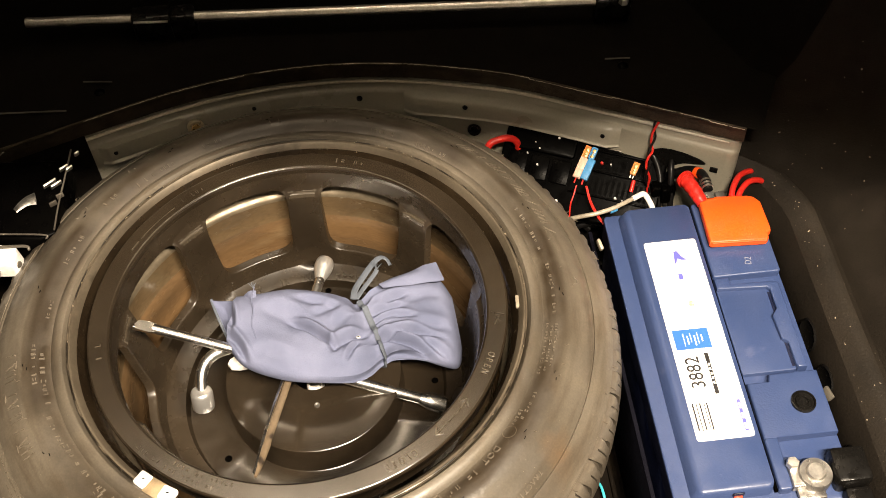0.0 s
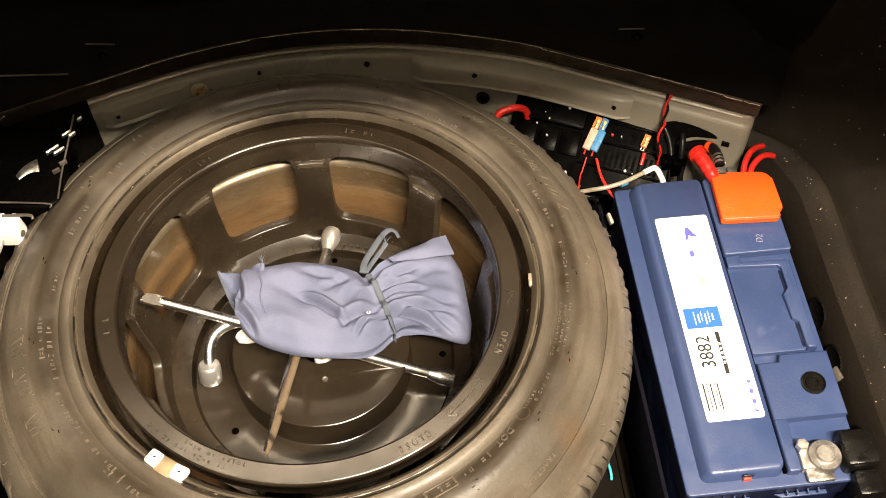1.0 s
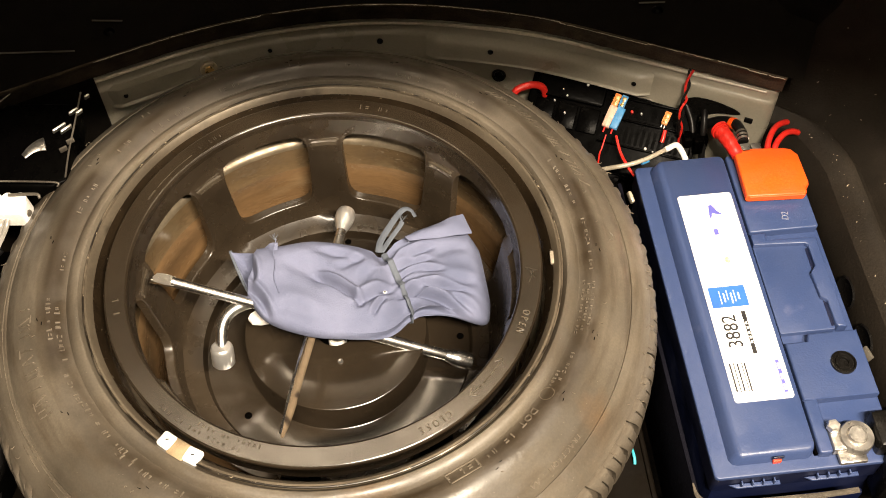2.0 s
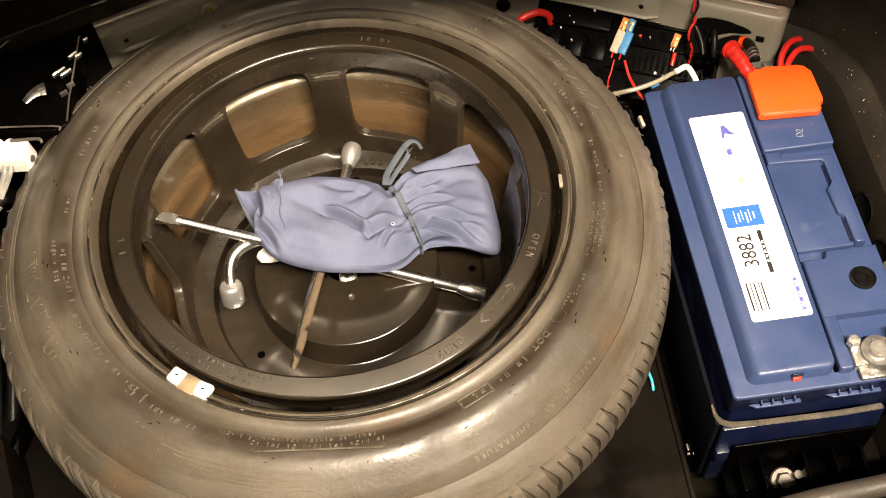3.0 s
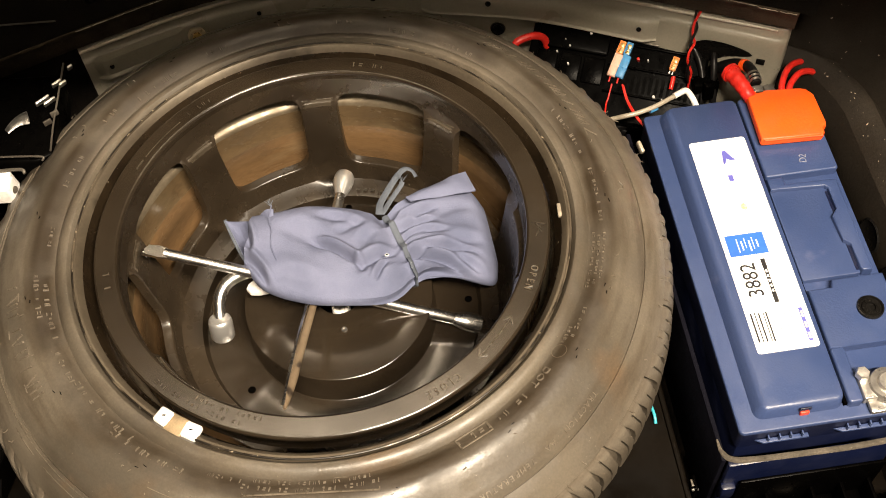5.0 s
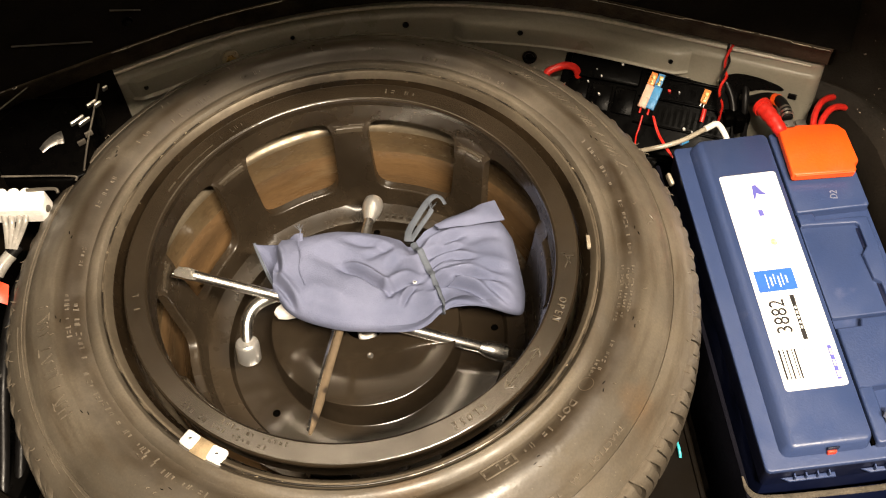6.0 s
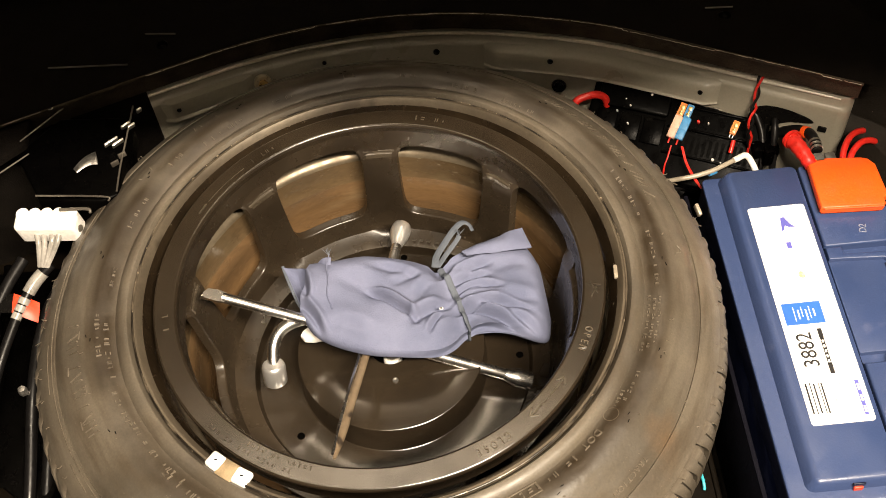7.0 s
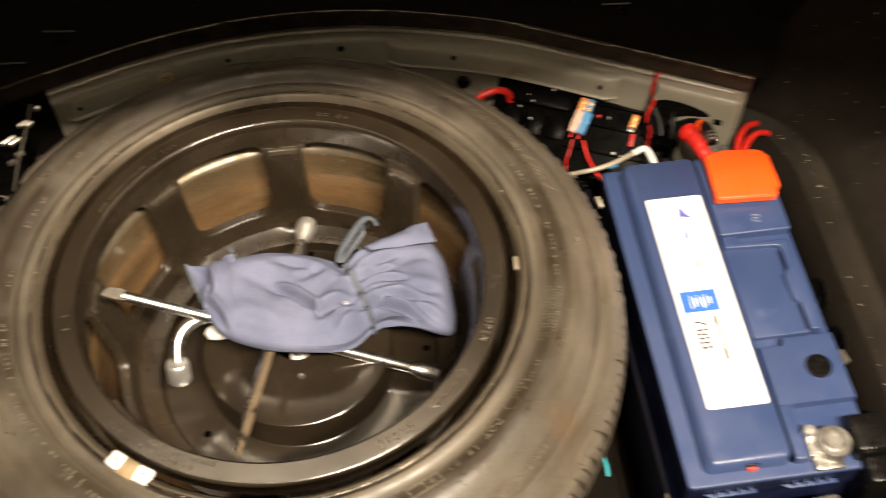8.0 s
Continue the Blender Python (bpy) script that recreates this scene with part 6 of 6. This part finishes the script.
# ---- cable side: bracket, connector, looms ----
LB = Vector((-0.295, 0.190, -0.040))
lb = thing("plastic_bracket", LB, "black plastic bracket with bright metal clips beside the tyre", "bracket")
LT = Matrix.Translation(-LB)
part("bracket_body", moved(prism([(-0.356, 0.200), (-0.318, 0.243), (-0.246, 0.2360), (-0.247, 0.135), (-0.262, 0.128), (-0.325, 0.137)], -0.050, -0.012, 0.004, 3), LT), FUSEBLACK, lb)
part("bracket_edge", moved(tube([(-0.2385, 0.2390, -0.001), (-0.2425, 0.200, -0.004), (-0.2460, 0.165, -0.006), (-0.2475, 0.1350, -0.008)], 0.0010, 8, 6), LT), GREY, lb)
part("bracket_edge", moved(tube([(-0.3490, 0.2065, -0.002), (-0.3110, 0.2460, -0.002)], 0.0007, 8, 0), LT), GREY, lb)
part("bracket_edge", moved(tube([(-0.3640, 0.1665, -0.002), (-0.3376, 0.1891, -0.002)], 0.0008, 8, 0), LT), GREY, lb)
part("bracket_rim", moved(tube([(-0.3230, 0.1335, -0.001), (-0.2570, 0.1245, -0.001), (-0.2525, 0.1205, -0.004)], 0.0010, 8, 6), LT), GREY, lb)
part("bracket_rim", moved(tube([(-0.2990, 0.1160, -0.004), (-0.2730, 0.1140, -0.004), (-0.2690, 0.1100, -0.006)], 0.0016, 8, 6), LT), GREY, lb)
part("metal_tab", moved(tube([(-0.2905, 0.1650, -0.007), (-0.2840, 0.1705, -0.005), (-0.2770, 0.1745, -0.004), (-0.2700, 0.1765, -0.004)], lambda t: 0.004 + 0.0055 * t, 12, 6, 0.35), LT), SATIN, lb, "bright curved metal tab")
for k, (x, y) in enumerate(((-0.2575, 0.1960), (-0.2505, 0.1935), (-0.2450, 0.2160), (-0.2390, 0.2145), (-0.2330, 0.2350))):
    part("metal_clip", moved(moved(box(-0.0075 + 0.0012 * k, 0.0075 - 0.0012 * k, -0.0012, 0.0012, -0.004, 0.004, 0.0006), Matrix.Translation((x, y, -0.004)) @ pose(0, 0, 0, 0, 0, 38) @ pose(0, 0, 0, 25, 0, 0)), LT), SATIN, lb, "bright metal clip")
for x, y in ((-0.2460, 0.1800), (-0.2520, 0.1700)):
    part("metal_clip", moved(moved(box(-0.004, 0.004, -0.001, 0.001, -0.003, 0.003, 0.0005), Matrix.Translation((x, y, -0.007)) @ pose(0, 0, 0, 0, 0, 30)), LT), GREY, lb)
part("bracket_leg", moved(box(-0.335, -0.262, 0.150, 0.220, FLOOR, -0.050, 0.003), LT), FUSEBLACK, lb)

SLEEVE = mat("clear_sleeve", (0.30, 0.285, 0.26), 0.22, second=(0.20, 0.19, 0.17), scale=60, mix=(0.4, 0.6), bump=0.3, bump_scale=120, spec=0.6)
cn = thing("wire_connector", (-0.314, 0.110, -0.035), "white plastic multi-way wire connector beside the tyre", "connector")
CT = Matrix.Translation((0.314, -0.110, 0.035)) @ Matrix.Translation((-0.314, 0.110, -0.02)) @ pose(0, 0, 0, 0, 0, -6) @ pose(0, 0, 0, 8, 0, 0)
part("connector_body", moved(prism(rounded(-0.0305, 0.0300, -0.0085, 0.0110, 0.005), -0.014, 0.010, 0.003, 3), CT), WHITEP, cn)
for k in range(5):
    part("connector_lobe", moved(tube([(-0.0235 + 0.0118 * k, 0.0085, -0.012), (-0.0235 + 0.0118 * k, 0.0085, 0.0105)], 0.0062, 14, 0), CT), WHITEP, cn)
part("screw_hole", moved(moved(revolve([(0, 0.0003), (0.0030, 0.0003), (0.0036, -0.0005)], 16), axis_pose((0.0312, -0.002, -0.001), (0.1, -0.03, 0.02))), CT), GREY, cn)
for k, x in enumerate((-0.016, -0.006, 0.006, 0.015)):
    part("wire_end", moved(tube([(x * 0.7, -0.007, -0.002), (x * 0.55, -0.017, -0.006), (x * 0.2 - 0.006, -0.034, -0.019)], 0.0027, 10, 6, 0.8), CT), SLEEVE, cn)
cabs = (((-0.3180, 0.0850, -0.048), (-0.3330, 0.0730, -0.055), (-0.3450, 0.0560, -0.062), (-0.3560, 0.0300, -0.070), (-0.3700, -0.0100, -0.085), (-0.3900, -0.0700, -0.120), (-0.41, -0.17, -0.185)), ((-0.2980, 0.0900, -0.060), (-0.3120, 0.0820, -0.070), (-0.3290, 0.0560, -0.082), (-0.3390, 0.0200, -0.095), (-0.3430, -0.0300, -0.110), (-0.3500, -0.1000, -0.150), (-0.358, -0.19, -0.188)), ((-0.2900, 0.0950, -0.080), (-0.3060, 0.0800, -0.090), (-0.3220, 0.0500, -0.100), (-0.3290, 0.0100, -0.115), (-0.3340, -0.0500, -0.140), (-0.342, -0.17, -0.186)), ((-0.3500, 0.1000, -0.055), (-0.3660, 0.0700, -0.062), (-0.3820, 0.0300, -0.075), (-0.3950, -0.0200, -0.095), (-0.41, -0.08, -0.13), (-0.43, -0.17, -0.186)))
for k, pts in enumerate(cabs):
    o = part("black_cable", tube(pts, 0.0058 if k else 0.0048, 12, 8), CABLE)
    tagged(o, "black wiring loom beside the tyre", "cable", "black cables")
slv = part("cable_sleeve", tube([(-0.3265, 0.0790, -0.0515), (-0.3345, 0.0710, -0.0550), (-0.3410, 0.0620, -0.0590)], 0.0064, 12, 6), SLEEVE)
tagged(slv, "milky sleeve round the connector's cable", "sleeve")
for k in range(3):
    c = Vector((-0.3440, 0.0575, -0.0612)).lerp(Vector((-0.3505, 0.0440, -0.0655)), k / 2)
    o = part("sleeve_band", tube([c, c + Vector((-0.0027, -0.0056, -0.0018))], 0.0058 - 0.0003 * k, 12, 0), SLEEVE)
    tagged(o, "silver band round the connector's cable", "band", "sleeve bands")
tag = thing("cable_strap", (-0.345, 0.050, -0.082), "black strap with a bright red end over the cables", "strap")
ST = Matrix.Translation((0.345, -0.050, 0.082))
part("strap", moved(sheet(bilinear((-0.400, 0.0720, -0.068), (-0.356, 0.0640, -0.062), (-0.356, 0.0440, -0.064), (-0.400, 0.0540, -0.070), 0.002), 12, 6, 0.0015, 0.0006, 1.0), ST), BLACKP, tag)
part("red_end", moved(sheet(bilinear((-0.356, 0.0640, -0.0615), (-0.3325, 0.0555, -0.0690), (-0.3335, 0.0365, -0.0740), (-0.356, 0.0440, -0.0635), 0.003), 12, 8, 0.0015, 0.0005, 1.0), ST), REDTAG, tag, "bright red strap end")
tagged(part("cable_screw", moved(revolve([(0, 0.004), (0.0035, 0.0035), (0.0045, 0.0), (0.0045, -0.004)], 8), Matrix.Translation((-0.349, -0.022, -0.098))), SATIN), "small bright screw among the cables", "screw")
tray = thing("cable_tray", (-0.44, 0.0, -0.155), "black plastic cable tray beside the wheel well", "tray")
TY = Matrix.Translation((0.44, 0.0, 0.155))
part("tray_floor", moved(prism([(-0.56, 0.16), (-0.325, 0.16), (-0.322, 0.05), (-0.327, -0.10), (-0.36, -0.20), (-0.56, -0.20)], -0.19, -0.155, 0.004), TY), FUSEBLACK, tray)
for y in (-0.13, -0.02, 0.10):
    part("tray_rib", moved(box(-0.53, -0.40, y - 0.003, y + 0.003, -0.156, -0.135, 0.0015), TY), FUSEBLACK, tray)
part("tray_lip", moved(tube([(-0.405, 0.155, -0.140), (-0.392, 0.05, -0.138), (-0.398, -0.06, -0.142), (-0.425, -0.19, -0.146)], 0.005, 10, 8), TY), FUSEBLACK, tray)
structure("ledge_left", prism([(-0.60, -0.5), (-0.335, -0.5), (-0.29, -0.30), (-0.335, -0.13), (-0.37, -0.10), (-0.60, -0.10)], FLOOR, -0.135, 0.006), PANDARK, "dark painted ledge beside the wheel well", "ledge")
structure("carpet_left", prism([(-0.60, 0.16), (-0.40, 0.16), (-0.345, 0.205), (-0.345, 0.24), (-0.60, 0.20)], -0.012, -0.004, 0.003), CARPET, "black boot carpet beside the well", "carpet")

# ---- car shell and added light blockers above, garage round it ----
# unseen plate added to block the work light; its near edge shapes the shadow
structure("tailgate_frame", prism([(-1.0, -0.54), (-0.25, -0.275), (-0.079, -0.262), (0.05, -0.264), (0.1785, -0.262), (0.307, -0.263), (0.371, -0.278), (0.420, -0.302), (0.468, -0.328), (0.564, -0.345), (1.2, -0.345), (1.2, -0.03), (-1.0, -0.03)], 0.66, 0.70, 0.01), TRIM, "unseen dark plate added above the boot to shade its far part", "frame")
structure("wall_body_side", box(0.73, 1.12, -0.50, 0.66, 0.50, 0.54, 0.01), TRIM, "dark trim along the side of the boot", "wall")
# unseen plate added to cut the ceiling light and reflections on the far side
structure("headliner", box(-0.94, 1.12, 0.50, 1.6, 0.70, 0.74, 0.01), TRIM, "unseen dark roof plate added to dim light on the far part", "ceiling")
structure("wall_quarter_left", box(-1.02, -0.94, -0.46, 0.9, -0.5, 0.86, 0.01), TRIM, "dark side of the car body", "wall")
structure("wall_quarter_right", box(1.12, 1.2, -0.46, 0.9, -0.5, 0.86, 0.01), TRIM, "dark side of the car body", "wall")
structure("bumper", box(-0.95, 1.13, -0.56, -0.462, -0.55, -0.15, 0.02), TRIM, "dark rear bumper below the boot sill", "bumper")
CONCRETE = mat("garage_concrete", (0.16, 0.15, 0.135), 0.9, second=(0.12, 0.11, 0.1), scale=2, bump=0.3, bump_scale=40)
PLASTER = mat("garage_plaster", (0.62, 0.6, 0.56), 0.9, second=(0.56, 0.54, 0.5), scale=2, bump=0.2, bump_scale=40)
structure("ground", prism([(-2.6, -3.4), (2.8, -3.4), (2.8, 3.4), (-2.6, 3.4)], -0.80, -0.75), CONCRETE, "grey concrete garage floor", "floor")
structure("ceiling", prism([(-2.6, -3.4), (2.8, -3.4), (2.8, 3.4), (-2.6, 3.4)], 2.05, 2.15), PLASTER, "plain garage ceiling", "ceiling")
for name, b in (("wall_garage_1", (-2.7, -2.6, -3.4, 3.4)), ("wall_garage_2", (2.8, 2.9, -3.4, 3.4)), ("wall_garage_3", (-2.6, 2.8, -3.5, -3.4)), ("wall_garage_4", (-2.6, 2.8, 3.4, 3.5))):
    structure(name, box(*b, -0.8, 2.15, 0), PLASTER, "plain plastered garage wall", "wall")
wl = thing("work_lamp", LAMP_AT, "long white work lamp hanging above the open boot", "lamp")
wl.matrix_basis = look(LAMP_AT, LAMP_TO) @ Matrix.Translation((0, 0, 0.004))
part("lamp_housing", box(-0.56, 0.56, -0.055, 0.055, 0.0, 0.05, 0.008), WHITEP, wl)
into = wl.matrix_basis.inverted()
for x in (-0.4, 0.4):
    foot = wl.matrix_basis @ Vector((x, 0, 0.045))
    part("lamp_cord", tube([into @ foot, into @ Vector((foot.x, foot.y, 2.055))], 0.004, 8, 0), CABLE, wl)
GLOW = bpy.data.materials.new("lit_tube")
GLOW.use_nodes = True
GLOW.node_tree.nodes["Principled BSDF"].inputs["Emission Color"].default_value = (1.0, 0.80, 0.57, 1)
GLOW.node_tree.nodes["Principled BSDF"].inputs["Emission Strength"].default_value = 23.0


def fill_tube(x, y):
    tl = thing("fill_tube", (x, y, 2.05), "unseen tube lamp added on the garage ceiling for fill and sheen", "lamp", "ceiling lamps")
    part("lamp_housing", box(-0.80, 0.80, -0.04, 0.04, -0.075, 0.0, 0.008), WHITEP, tl)
    part("tube", tube([(-0.75, 0, -0.12), (0.75, 0, -0.12)], 0.02, 10, 0), GLOW, tl, "lit tube")
    for sx in (-0.76, 0.76):
        part("tube_socket", box(sx - 0.015, sx + 0.015, -0.025, 0.025, -0.145, -0.07, 0.004), WHITEP, tl)


# unseen tubes, placed where chrome and plastic need fill and reflections
fill_tube(0.05, 0.68)
fill_tube(0.05, 1.70)
fill_tube(0.05, -1.35)
